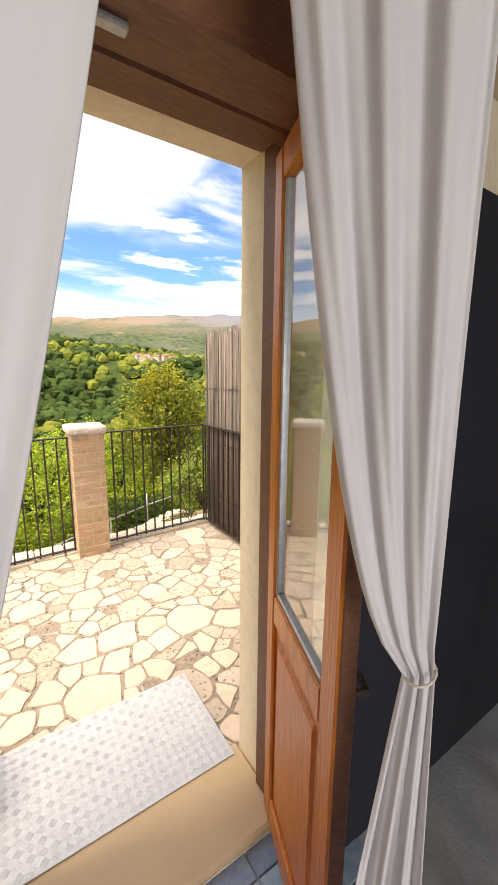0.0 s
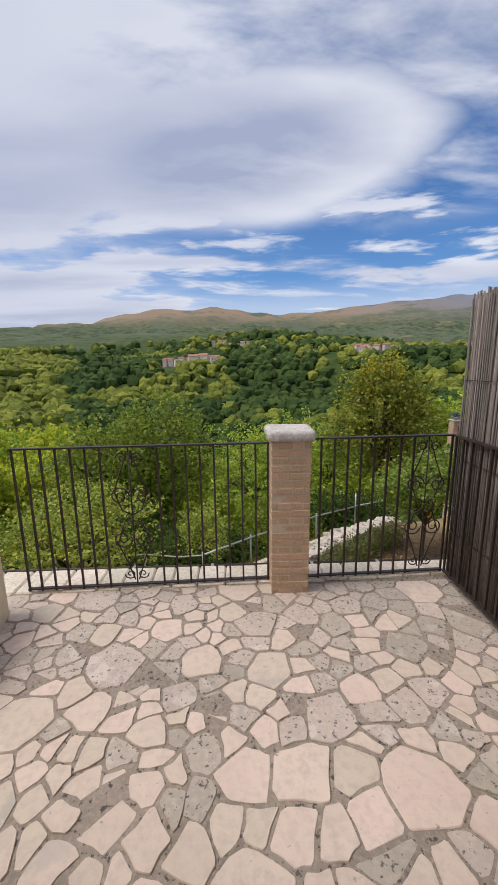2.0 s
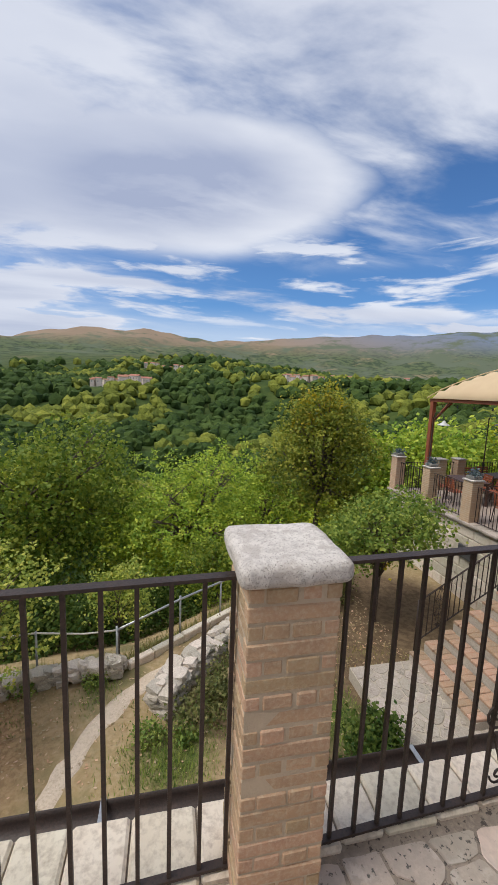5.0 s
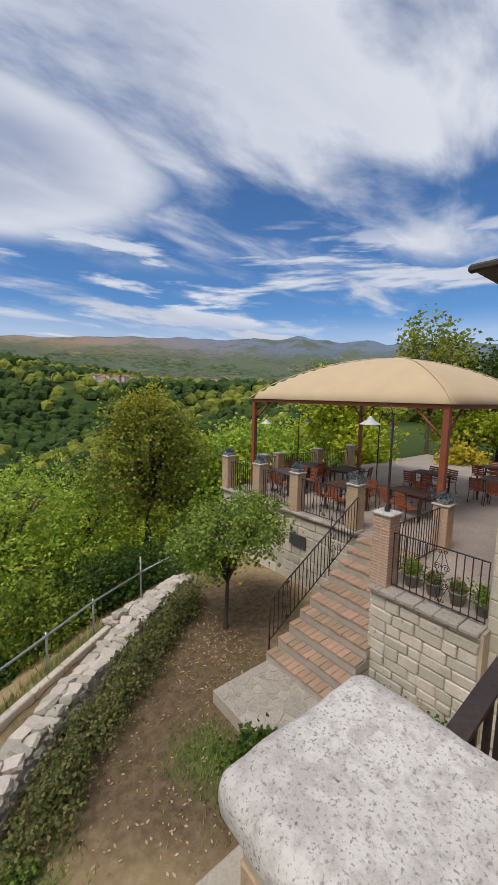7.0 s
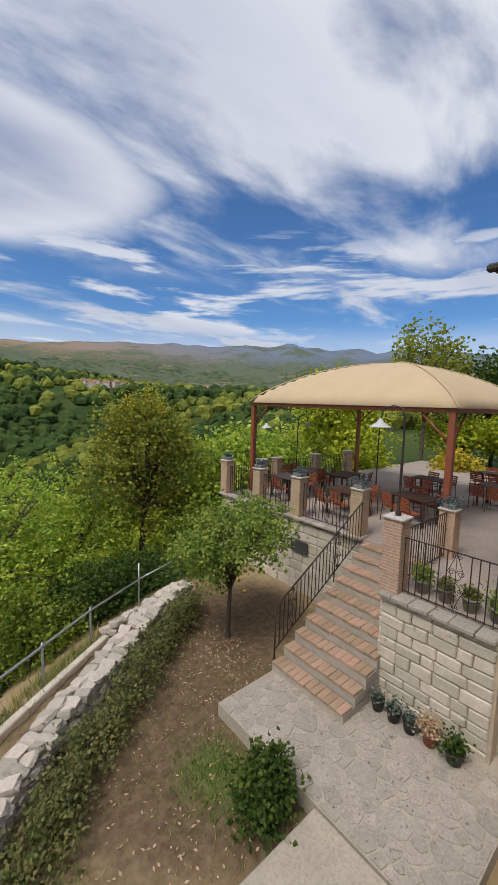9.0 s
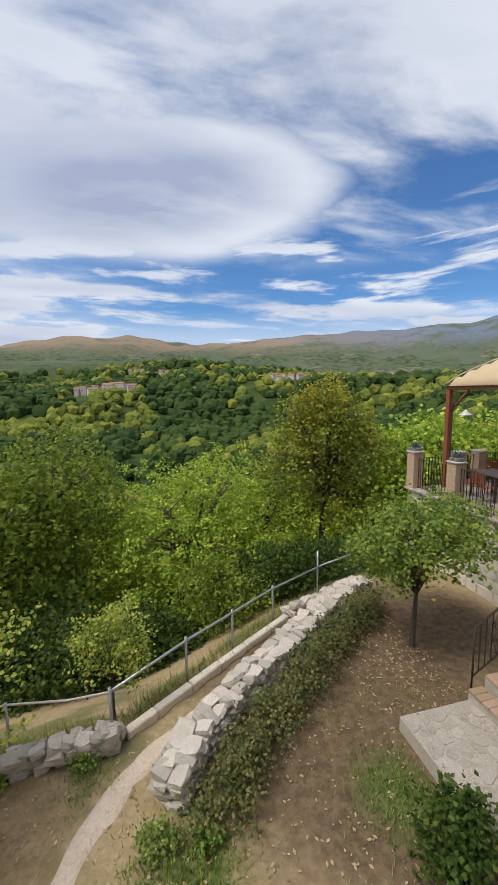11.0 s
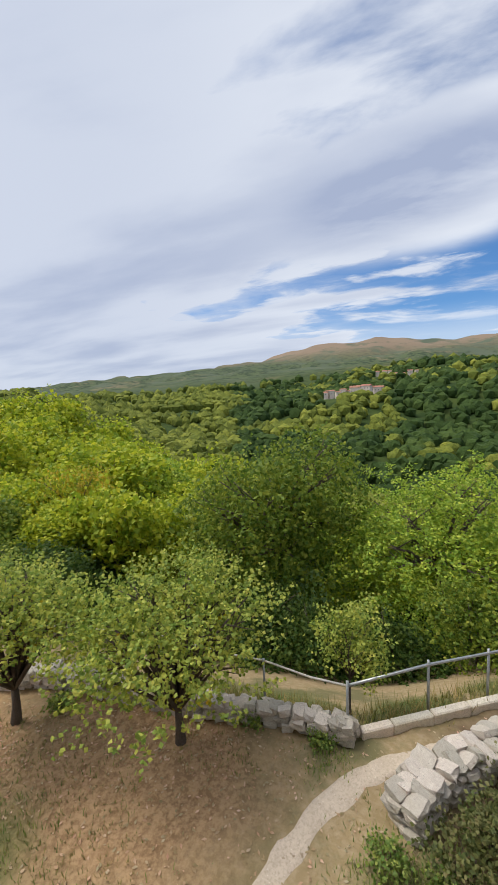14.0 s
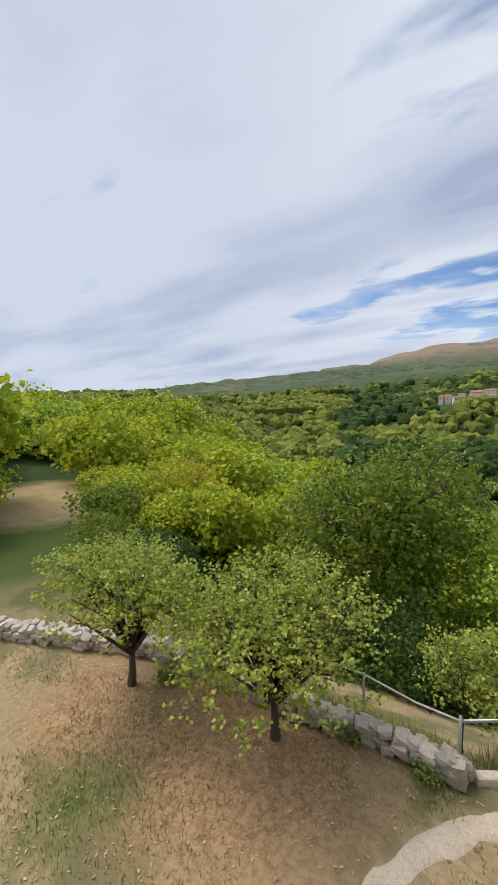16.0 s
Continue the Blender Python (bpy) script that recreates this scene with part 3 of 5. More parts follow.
def lay_stones(cells, parent, name, material, z, rise, rng, worn=None, share=None):
    """share gives the chance, by place, that a stone is of the worn material."""
    for cell in cells:
        c = sum(cell, Vector((0, 0))) / len(cell)
        n = len(cell)
        h = rise * rng.uniform(0.6, 1.2)
        pts = [(p.x - c.x, p.y - c.y, -0.02) for p in cell] + [(p.x - c.x, p.y - c.y, h * 0.7) for p in cell] + \
              [((p.x - c.x) * 0.975, (p.y - c.y) * 0.975, h) for p in cell]
        fs = [(r * n + i, r * n + (i + 1) % n, r * n + n + (i + 1) % n, r * n + n + i) for r in range(2) for i in range(n)] + [tuple(range(2 * n, 3 * n))]
        skin = worn if worn and rng.random() < share(c) else material
        Kit().face_set(pts, fs).make(name, skin, parent, pose(c.x, c.y, z, rng.uniform(-0.6, 0.6), rng.uniform(-0.6, 0.6), 0))


# door wall of the house
WX0, WX1 = -6.0, 7.0
DX0, DX1, DTOP = -0.06, 0.985, 2.50
wall = Kit()
wall.box(WX0, DX0, 0.40, 0.87, -3.9, 2.83)
wall.box(DX1, 3.2, 0.40, 0.87, -3.9, 2.83)
wall.box(DX0, DX1, 0.51, 0.87, DTOP, 2.83)
wall.box(DX0, DX1, 0.53, 0.87, -3.9, -0.03)
house_wall = structure(wall.make("wall_door", PLASTER), "thick cream plastered wall with a door opening", "wall")
sill = Kit().box(DX0 + 0.002, DX1 - 0.002, 0.53, 0.90, -0.03, 0.012, 0.01).make("threshold", mat("threshold_stone", (0.60, 0.44, 0.27), (0.54, 0.40, 0.25), None, 3, 40, 0.7, 0.2))
structure(sill, "smooth tan stone door threshold", "threshold")

# the room behind
structure(Kit().box(-3, 3, -4, 0.53, -0.25, -0.045).make("floor_room", mat("grout", (0.4, 0.42, 0.45), (0.3, 0.32, 0.35), None, 5, 40, 0.9, 0.3)), "grouted bed of blue tiles", "floor")
rw = Kit().box(-3.2, -3, -4, 0.40, -0.25, 2.75)
# unseen back wall; its opening is added only to take the fill lamp
rw.box(-3.2, -1.6, -4.2, -4, -0.25, 2.75).box(0.6, 3.2, -4.2, -4, -0.25, 2.75).box(-1.6, 0.6, -4.2, -4, -0.25, 0.6).box(-1.6, 0.6, -4.2, -4, 2.2, 2.75)
structure(rw.make("wall_room", CEIL), "plain plastered room walls with an unseen opening added for a fill lamp", "wall")
# wall on the unlit side, its shade carried by the near-black colour
structure(Kit().box(3, 3.2, -4, 0.40, -0.25, 2.75).box(1.06, 3.0, 0.33, 0.40, -0.045, 2.4).make("wall_dark", UNLIT_WALL), "dark blue wall beside the door, unlit shade put into its colour", "wall")
# added fill lamp behind the viewer, brightens the curtains and the room
room_fill = bpy.data.lights.new("room_fill_lamp", "AREA")
room_fill.shape, room_fill.size, room_fill.size_y, room_fill.energy, room_fill.color = "RECTANGLE", 2.1, 1.6, 62, (0.78, 0.86, 1.0)
new("room_fill_lamp", room_fill).matrix_world = look((-0.5, -4.1, 1.45), (-0.5, 0, 1.3))
blue_tiles = thing("tiles", "glazed blue floor tiles", "tiles", kind="structure")
one_tile = Kit().box(-0.097, 0.097, -0.097, 0.097, -0.01, 0, 0.003).mesh("tile", TILE)
for i in range(7):
    for j in range(4, 9):
        o = new("tile", one_tile)
        o.parent, o.location = blue_tiles, (-0.1 + i * 0.2, -1.06 + j * 0.2, -0.036)
structure(Kit().box(-3.2, 3.2, -4.2, 0.40, 2.75, 2.828).make("ceiling", CEIL), "plain plastered ceiling", "ceiling")
structure(Kit().box(-6.2, 7, -4.4, 0.87, 2.83, 2.95).make("roof_slab", CONCRETE), "plain roof over the room", "roof")
# beams over the door
lint = thing("door_lintel", "dark stained timber lintel beam over the door", "lintel")
Kit().box(DX0 - 0.12, DX1 + 0.1, 0.33, 0.50, 2.42, 2.58, 0.01).make("beam", DARKWOOD, lint)
Kit().box(DX0 + 0.004, DX1 - 0.004, 0.515, 0.585, 2.43, 2.496, 0.008).make("rail", DARKWOOD, lint)
Kit().box(0.30, 0.44, 0.40, 0.43, 2.405, 2.419, 0.004).make("catch", STEEL, lint)

fr = thing("door_frame", "dark stained wooden door frame", "door frame")
Kit().box(DX1 - 0.032, DX1 - 0.002, 0.60, 0.69, 0.013, DTOP - 0.004, 0.008).make("jamb", DARKWOOD, fr)
Kit().box(DX0 + 0.002, DX0 + 0.032, 0.60, 0.69, 0.013, DTOP - 0.004, 0.008).make("jamb", DARKWOOD, fr)
Kit().box(DX0 + 0.034, DX1 - 0.034, 0.60, 0.69, DTOP - 0.04, DTOP - 0.004, 0.008).make("head", DARKWOOD, fr)

GLASS = bpy.data.materials.new("clear_glass")
GLASS.use_nodes = True
gp = GLASS.node_tree.nodes["Principled BSDF"]
gp.inputs["Transmission Weight"].default_value, gp.inputs["Roughness"].default_value = 1.0, 0.02
gp.inputs["Base Color"].default_value, gp.inputs["IOR"].default_value = (0.93, 0.97, 0.96, 1), 1.52


def door_leaf(at, turn, sign):
    """One glazed leaf; it runs along -x*sign from its hinge, outer face to +y when shut."""
    w, h = 0.57, 2.40
    d = thing("door_leaf", "open glazed pine door leaf with a panelled foot", "door", "leaves of the double door", at=at, turn=turn)

    def bx(name, x0, x1, y0, y1, z0, z1, material, bevel=0.006):
        if sign > 0:
            x0, x1 = -x1, -x0
        return Kit().box(x0, x1, y0, y1, z0, z1, bevel).make(name, material, d)

    bx("stile", 0.0, 0.075, -0.025, 0.025, 0.02, h, DOORWOOD)
    bx("stile", w - 0.085, w, -0.025, 0.025, 0.02, h, DOORWOOD)
    bx("rail", 0.077, w - 0.087, -0.024, 0.024, 0.02, 0.14, DOORWOOD)
    bx("rail", 0.077, w - 0.087, -0.024, 0.024, 0.90, 1.00, DOORWOOD)
    bx("rail", 0.077, w - 0.087, -0.024, 0.024, h - 0.09, h, DOORWOOD)
    bx("panel", 0.075, w - 0.085, -0.010, 0.010, 0.14, 0.90, DOORWOOD, 0.004)
    bx("panel", 0.11, w - 0.12, -0.02, 0.02, 0.19, 0.85, DOORWOOD, 0.012)
    for x0, x1, z0, z1 in ((0.075, 0.09, 1.002, h - 0.092), (w - 0.1, w - 0.085, 1.002, h - 0.092)):
        bx("bead", x0, x1, -0.016, 0.016, z0, z1, STEEL, 0.003)
    bx("bead", 0.092, w - 0.102, -0.016, 0.016, 1.002, 1.017, STEEL, 0.003)
    pane = bx("pane", 0.088, w - 0.098, -0.004, 0.004, 1.015, h - 0.088, GLASS, 0)
    pane.visible_shadow = False
    bx("edge_strip", w, w + 0.006, -0.02, 0.02, 0.05, h - 0.05, DARKWOOD, 0.002)
    hx = (w - 0.04) * (-1 if sign > 0 else 1)
    k = Kit().tube([(hx, -0.025, 1.02), (hx, -0.075, 1.02), (hx + 0.05 * sign, -0.085, 1.015), (hx + 0.11 * sign, -0.08, 1.0)], [0.009, 0.009, 0.009, 0.007], 8)
    k.box(hx - 0.018, hx + 0.018, -0.034, -0.025, 0.92, 1.10, 0.003)
    k.make("handle", IRON, d)
    return d


door_leaf((DX1 - 0.03, 0.585, 0.01), 69, 1)
door_leaf((DX0 + 0.03, 0.585, 0.01), -88, -1)


def curtain(label, a, b, tie, tie_z, top, foot, power):
    """Voile hung between plan points a and b, gathered at tie and loose below."""
    c = thing("curtain", label, "curtain", "curtains at the door")
    a, b, tie = Vector(a), Vector(b), Vector(tie)
    n, rows, pts, kit = 72, 44, [], Kit()
    side = (b - a).normalized()
    out = Vector((-side.y, side.x))
    for j in range(rows + 1):
        z = top + (foot - top) * j / rows
        if z >= tie_z:
            q = ((z - tie_z) / (top - tie_z)) ** power
            wide = 0.04 / (b - a).length * (1 - q) + q
            mid = tie.lerp((a + b) / 2, min(1, q * 1.05))
        else:
            q = min(1, (tie_z - z) / 0.5)
            wide = 0.05 / (b - a).length + q * 0.22
            mid = tie + side * -0.02 * q
        for k in range(n + 1):
            s = k / n - 0.5
            fold = 0.012 * math.sin(s * 19 + 0.9 * math.sin(z * 2.1)) + 0.004 * math.sin(s * 43 + z * 3)
            p = mid + side * (s * wide * (b - a).length) + out * fold * (0.5 + 0.6 * min(1, abs(z - tie_z) * 2.2))
            pts.append((p.x, p.y, z))
    kit.face_set(pts, [(j * (n + 1) + k, j * (n + 1) + k + 1, (j + 1) * (n + 1) + k + 1, (j + 1) * (n + 1) + k) for j in range(rows) for k in range(n)], True)
    cloth = kit.make("cloth", CURTAIN, c)
    sol = cloth.modifiers.new("thickness", "SOLIDIFY")
    sol.thickness = 0.0015
    ring = [(tie.x + 0.026 * math.cos(t * math.pi / 8), tie.y + 0.026 * math.sin(t * math.pi / 8), tie_z + 0.012 * math.cos(t * math.pi / 8)) for t in range(17)]
    Kit().tube(ring, 0.0025, 6, False).make("tie_cord", ROPE, c)
    return c


curtain("white voile curtain gathered with a cord", (0.53, 0.09), (0.745, -0.14), (0.725, -0.12), 1.275, 2.69, 0.45, 0.52)
curtain("white voile curtain drawn aside", (0.37, -0.10), (-0.12, -0.16), (-0.02, -0.13), 1.12, 2.69, 0.5, 0.75)
rod = thing("curtain_rod", "slim dark curtain rod under the ceiling", "curtain rod")
Kit().tube([(-0.3, -0.03, 2.705), (1.2, -0.03, 2.705)], 0.008, 8).make("bar", IRON, rod)
Kit().tube([(-0.28, -0.03, 2.705), (-0.28, -0.03, 2.75)], 0.006, 8).make("bracket", IRON, rod)
Kit().tube([(1.18, -0.03, 2.705), (1.18, -0.03, 2.75)], 0.006, 8).make("bracket", IRON, rod)

rack = thing("drying_rack", "folded grey metal drying rack against the dark wall", "drying rack", at=(1.31, -0.14, 0))
Kit().tube([(0, 0, -0.04), (0, 0, 1.12), (0.03, 0, 1.18), (0.10, 0, 1.2), (0.46, 0.1, 1.2), (0.5, 0.11, 1.14), (0.5, 0.11, -0.04)], 0.012, 8).make("frame_tube", STEEL, rack)
for i in range(6):
    Kit().tube([(0.07 + i * 0.07, 0.014 * (i + 1), 0.1), (0.07 + i * 0.07, 0.014 * (i + 1), 1.19)], 0.003, 5).make("wire", STEEL, rack)
Kit().tube([(0, 0, 0.55), (0.5, 0.11, 0.55)], 0.008, 6).make("crossbar", STEEL, rack)

# checker plate outside the door
plate = thing("checker_plate", "bright aluminium checker plate lying at the door", "metal plate", at=(-0.07, 0.842, 0.016))
Kit().box(0, 1.01, 0, 0.575, 0, 0.004).make("sheet", CHECKER, plate)
bars = Kit()
for i in range(25):
    for j in range(14):
        cx, cy = 0.025 + i * 0.04, 0.025 + j * 0.0405
        for k in range(4):
            t = 45 if (i + j) % 2 else -45
            o = (k - 1.5) * 0.0068
            m = pose(cx, cy, 0.004, 0, 0, t) @ pose(0, o, 0)
            bars.face_set([m @ Vector(q) for q in ((-0.015, -0.0014, 0), (0.015, -0.0014, 0), (0.015, 0.0014, 0), (-0.015, 0.0014, 0), (-0.011, 0, 0.0022), (0.011, 0, 0.0022))],
                          [(0, 1, 5, 4), (2, 3, 4, 5), (1, 2, 5), (3, 0, 4)])
tagged(bars.make("raised_bars", CHECKER, plate), kind="stuff")


def bench(at, turn):
    b = thing("slatted_stool", "low brown slatted wooden stool", "stool", at=at, turn=turn)
    w, d, h = 0.50, 0.29, 0.34
    for i in range(5):
        Kit().box(-w / 2, w / 2, -d / 2 + i * 0.059, -d / 2 + i * 0.059 + 0.052, h - 0.025, h, 0.005).make("slat", BENCHWOOD, b)
    for sx in (-1, 1):
        Kit().box(sx * (w / 2 - 0.025) - 0.02, sx * (w / 2 - 0.025) + 0.02, -d / 2 + 0.004, d / 2 - 0.004, h - 0.085, h - 0.027, 0.005).make("apron", BENCHWOOD, b)
        for sy in (-1, 1):
            leg = Kit().tube([(sx * (w / 2 - 0.03), sy * (d / 2 - 0.04), h - 0.03), (sx * (w / 2 + 0.015), sy * (d / 2 - 0.02), 0.0)], [0.032, 0.026], 4)
            leg.make("leg", BENCHWOOD, b)
    return b


bench((-0.37, 1.26, 0.012), 2)


# ---- brick piers ----
def brick_pier(at, w, d, h, cap_over, cap_h, label, single, material=BRICK, rng=None, turn=0, group=""):
    """A pier of thin old bricks; single: every brick is a part of its own, else they are one mesh."""
    rng = rng or random.Random(5)
    p = thing("brick_pier", label, "pier", group, at=at, turn=turn)
    Kit().box(-w / 2 + 0.004, w / 2 - 0.004, -d / 2 + 0.004, d / 2 - 0.004, 0, h).make("core", JOINT, p)
    course = 0.056
    n = int(h / course)
    course = h / n
    lump = Kit()
    shared = {}
    for i in range(n):
        z0, z1 = i * course + 0.0045, (i + 1) * course - 0.0045
        half = i % 2
        for axis in (0, 1):
            length, other = (w, d) if axis == 0 else (d, w)
            for side in (-1, 1):
                if (axis + i) % 2:
                    spans = [(-length / 2 + 0.001, length / 2 - 0.001)] if length < 0.3 and half else [(-length / 2 + 0.001, -0.004), (0.004, length / 2 - 0.001)]
                else:
                    q = rng.uniform(-0.03, 0.03)
                    spans = [(-length / 2 + 0.055, q - 0.004), (q + 0.004, length / 2 - 0.055)]
                for s0, s1 in spans:
                    deep = 0.05
                    off = side * (other / 2 - deep / 2 + rng.uniform(-0.004, 0.003))
                    if single:
                        key = (round(s1 - s0, 2), axis, rng.randrange(2))
                        if key not in shared:
                            L = (s1 - s0) / 2
                            e = (L, deep / 2) if axis == 0 else (deep / 2, L)
                            shared[key] = Kit().box(-e[0], e[0], -e[1], e[1], -(z1 - z0) / 2, (z1 - z0) / 2, rng.uniform(0.003, 0.006)).mesh("brick", material)
                        b = new("brick", shared[key])
                        b.parent = p
                        mid = ((s0 + s1) / 2, off) if axis == 0 else (off, (s0 + s1) / 2)
                        b.matrix_basis = pose(*mid, (z0 + z1) / 2, rng.uniform(-0.8, 0.8), rng.uniform(-0.8, 0.8), rng.uniform(-0.8, 0.8))
                    else:
                        if axis == 0:
                            lump.box(s0, s1, off - deep / 2, off + deep / 2, z0, z1, 0.006)
                        else:
                            lump.box(off - deep / 2, off + deep / 2, s0, s1, z0, z1, 0.006)
    if not single:
        tagged(lump.make("bricks", material, p), kind="stuff")
    cap = Kit()
    W, D = w / 2 + cap_over, d / 2 + cap_over
    bm = bmesh.new()
    bmesh.ops.create_cube(bm, size=1, matrix=Matrix.Diagonal((2 * W, 2 * D, cap_h, 1)))
    bmesh.ops.subdivide_edges(bm, edges=bm.edges[:], cuts=17 if single else 5, use_grid_fill=True)
    soft_r = cap_h * 0.4
    for q in bm.verts:
        inner = Vector([max(-s + soft_r, min(s - soft_r, c)) for c, s in zip(q.co, (W, D, cap_h / 2))])
        d = q.co - inner
        if d.length > 1e-6:
            q.co = inner + d.normalized() * soft_r
    for q in bm.verts:
        k = noise.noise((q.co.x * 9 + at[0], q.co.y * 9, q.co.z * 9)) * 0.008 + noise.noise((q.co.x * 28, q.co.y * 28 + at[1], q.co.z * 28)) * 0.0035
        q.co += q.co.normalized() * k
        q.co.z += cap_h / 2
    me = bpy.data.meshes.new("cap")
    bm.to_mesh(me), bm.free()
    me.materials.append(CAPSTONE)
    for f in me.polygons:
        f.use_smooth = True
    c = new("cap", me)
    c.parent = p
    c.location = (0, 0, h)
    return p


brick_pier((0.832, 3.445, -0.02), 0.29, 0.29, 1.215, 0.030, 0.078, "buff brick pier with a lichened stone cap", True)


# ---- iron railings ----
def railing(a, b, z0, height, gap, label, group, bottom=0.05, bar=0.007, single=True, scrolls=(), slope=0.0):
    """Flat-topped iron railing from plan point a to b; slope: rise from a to b."""
    a, b = Vector(a), Vector(b)
    L = (b - a).length
    turn = math.degrees(math.atan2(b.y - a.y, b.x - a.x))
    r = thing("iron_railing", label, "railing", group, at=(a.x, a.y, z0), turn=turn)
    up = lambda s: slope * s / L
    for name, z, hw, hh in (("top_bar", height, 0.019, 0.006), ("bottom_bar", bottom, 0.014, 0.006)):
        k = Kit()
        pts = [(s, y, z + up(s) + dz) for s in (0, L) for y, dz in ((-hw, -hh), (hw, -hh), (hw, hh), (-hw, hh))]
        k.face_set(pts, [(0, 1, 2, 3), (7, 6, 5, 4), (0, 4, 5, 1), (1, 5, 6, 2), (2, 6, 7, 3), (3, 7, 4, 0)])
        k.make(name, IRON, r)
    n = max(2, round(L / gap))
    one = Kit().box(-bar, bar, -bar, bar, bottom - 0.02, height - 0.006).mesh("baluster", IRON)
    many = Kit()
    for i in range(n + 1):
        s = min(max(i * L / n, 0.01), L - 0.01)
        if any(abs(s - c) < 0.11 for c in scrolls):
            continue
        if single:
            o = new("baluster", one)
            o.parent = r
            o.location = (s, 0, up(s))
        else:
            many.box(s - bar, s + bar, -bar, bar, bottom - 0.02 + up(s), height - 0.006 + up(s))
    if not single:
        tagged(many.make("balusters", IRON, r), kind="stuff")
    for c in scrolls:
        k = Kit()
        mid = (bottom + height) / 2
        q = (height - bottom) / 0.9
        for sx in (-1, 1):
            for z, st in ((0.14 * q, 1), (-0.14 * q, -1)):
                k.tube([(c + sx * (0.07 * q) + p[0], p[1], mid + z + up(c) + p[2]) for p in spiral(0, 0, 0.06 * q, 1.6, 0 if sx < 0 else math.pi, -sx * st)], 0.0055, 5)
            for top in (1, -1):
                k.tube([(c, 0, mid + top * 0.02 + up(c)), (c + sx * 0.06 * q, 0, mid + top * 0.05 * q + up(c)), (c + sx * 0.10 * q, 0, mid + top * 0.17 * q + up(c)), (c + sx * 0.05 * q, 0, mid + top * 0.30 * q + up(c)), (c + sx * 0.015, 0, mid + top * 0.42 * q + up(c))], 0.0055, 5)
                k.tube([(c + sx * 0.04 * q + p[0], p[1], mid + top * 0.38 * q + up(c) + p[2]) for p in spiral(0, 0, 0.035 * q, 1.3, 0 if sx > 0 else math.pi, sx * top)], 0.005, 5)
        k.tube([(c, 0, bottom + up(c)), (c, 0, height + up(c))], 0.006, 5)
        k.make("scrollwork", IRON, r)
    return r


GR = "terrace railings"
RY = 3.46
railing((0.685, RY), (-1.2, RY - 0.075), 0.0, 1.155, 0.107, "dark iron terrace railing with a scroll panel", GR, bottom=0.04, scrolls=(1.05,))
railing((0.98, RY), (2.13, RY + 0.05), 0.0, 1.18, 0.107, "dark iron terrace railing beside the pier", GR, bottom=0.04, scrolls=(0.955,))
railing((2.13, RY + 0.02), (2.13, 0.9), 0.0, 1.18, 0.107, "dark iron side railing backed by reed screen", GR)
kerb = thing("kerb", "row of pale kerb stones under the railing", "kerb", kind="structure")
rng = random.Random(3)
lean = lambda x: (x - 0.7) * 0.035
x = -1.75
while x < 2.2:
    w = rng.uniform(0.16, 0.3)
    Kit().box(x, x + w - 0.008, 3.44 + rng.uniform(-0.006, 0.006), 3.70 - lean(x), -0.03, 0.018 + rng.uniform(-0.004, 0.004), 0.012).make("kerb_stone", KERB, kerb, pose(0, lean(x), 0))
    x += w

screen = thing("reed_screen", "grey weathered reed screen tied to the railing", "reed screen")
k = Kit()
rng = random.Random(8)
y = 0.9
while y < 3.50:
    for row in range(2):
        r = rng.uniform(0.004, 0.0075)
        top = 2.20 + rng.uniform(-0.05, 0.035) + 0.03 * noise.noise((y * 3, 0, 0))
        slant = rng.uniform(-0.02, 0.02)
        k.tube([(2.165 + row * 0.016, y + rng.uniform(-0.004, 0.004), 0.03), (2.165 + row * 0.016 + rng.uniform(-0.006, 0.006), y + slant * 0.5, 1.1), (2.165 + row * 0.016 + rng.uniform(-0.012, 0.008), y + slant, top)], r, 4, True)
    y += 0.0125
tagged(k.make("reeds", REED, screen), kind="stuff")
for z in (0.4, 1.0, 1.6):
    Kit().tube([(2.15, 0.9, z), (2.152, 2.2, z + 0.01), (2.15, 3.5, z)], 0.003, 4).make("wire", IRON, screen)

# left end of the terrace
structure(Kit().box(-1.5, -1.2, 1.9, 3.14, -0.2, 0.55, 0.02).make("wall_terrace_end", PLASTER), "cream plastered parapet closing the terrace", "wall")

# dark roof gutter along the outer edge of the kerb
gutter = thing("gutter", "dark metal gutter along the terrace edge", "gutter")
k, n = Kit(), 9
pts = []
for r in (0.068, 0.062):
    for gx in (-1.75, 2.3):
        pts += [(gx, 3.760 + r * math.cos(math.pi + math.pi * i / (n - 1)), r * math.sin(math.pi + math.pi * i / (n - 1)) - 0.04) for i in range(n)]
k.face_set(pts, [(i, i + 1, n + i + 1, n + i) for i in range(n - 1)] + [(3 * n + i, 3 * n + i + 1, 2 * n + i + 1, 2 * n + i) for i in range(n - 1)]
           + [(0, n, 3 * n, 2 * n), (n - 1, 3 * n - 1, 4 * n - 1, 2 * n - 1)], True)
k.make("channel", IRON, gutter)
for gx in (-1.2, -0.5, 0.2, 1.1, 1.7):
    Kit().box(gx - 0.012, gx + 0.012, 3.69, 3.83, -0.039, -0.034).make("bracket", STEEL, gutter)

# the house and its terrace stand a little under the datum of the garden levels
TERRACE_LEVEL = -0.13
for ob in list(bpy.data.objects):
    if ob.parent is None and ob.type in ("MESH", "EMPTY") and ob.name not in ("ground", "path") or ob.name == "room_fill_lamp":
        ob.matrix_basis = pose(0, 0, TERRACE_LEVEL) @ ob.matrix_basis


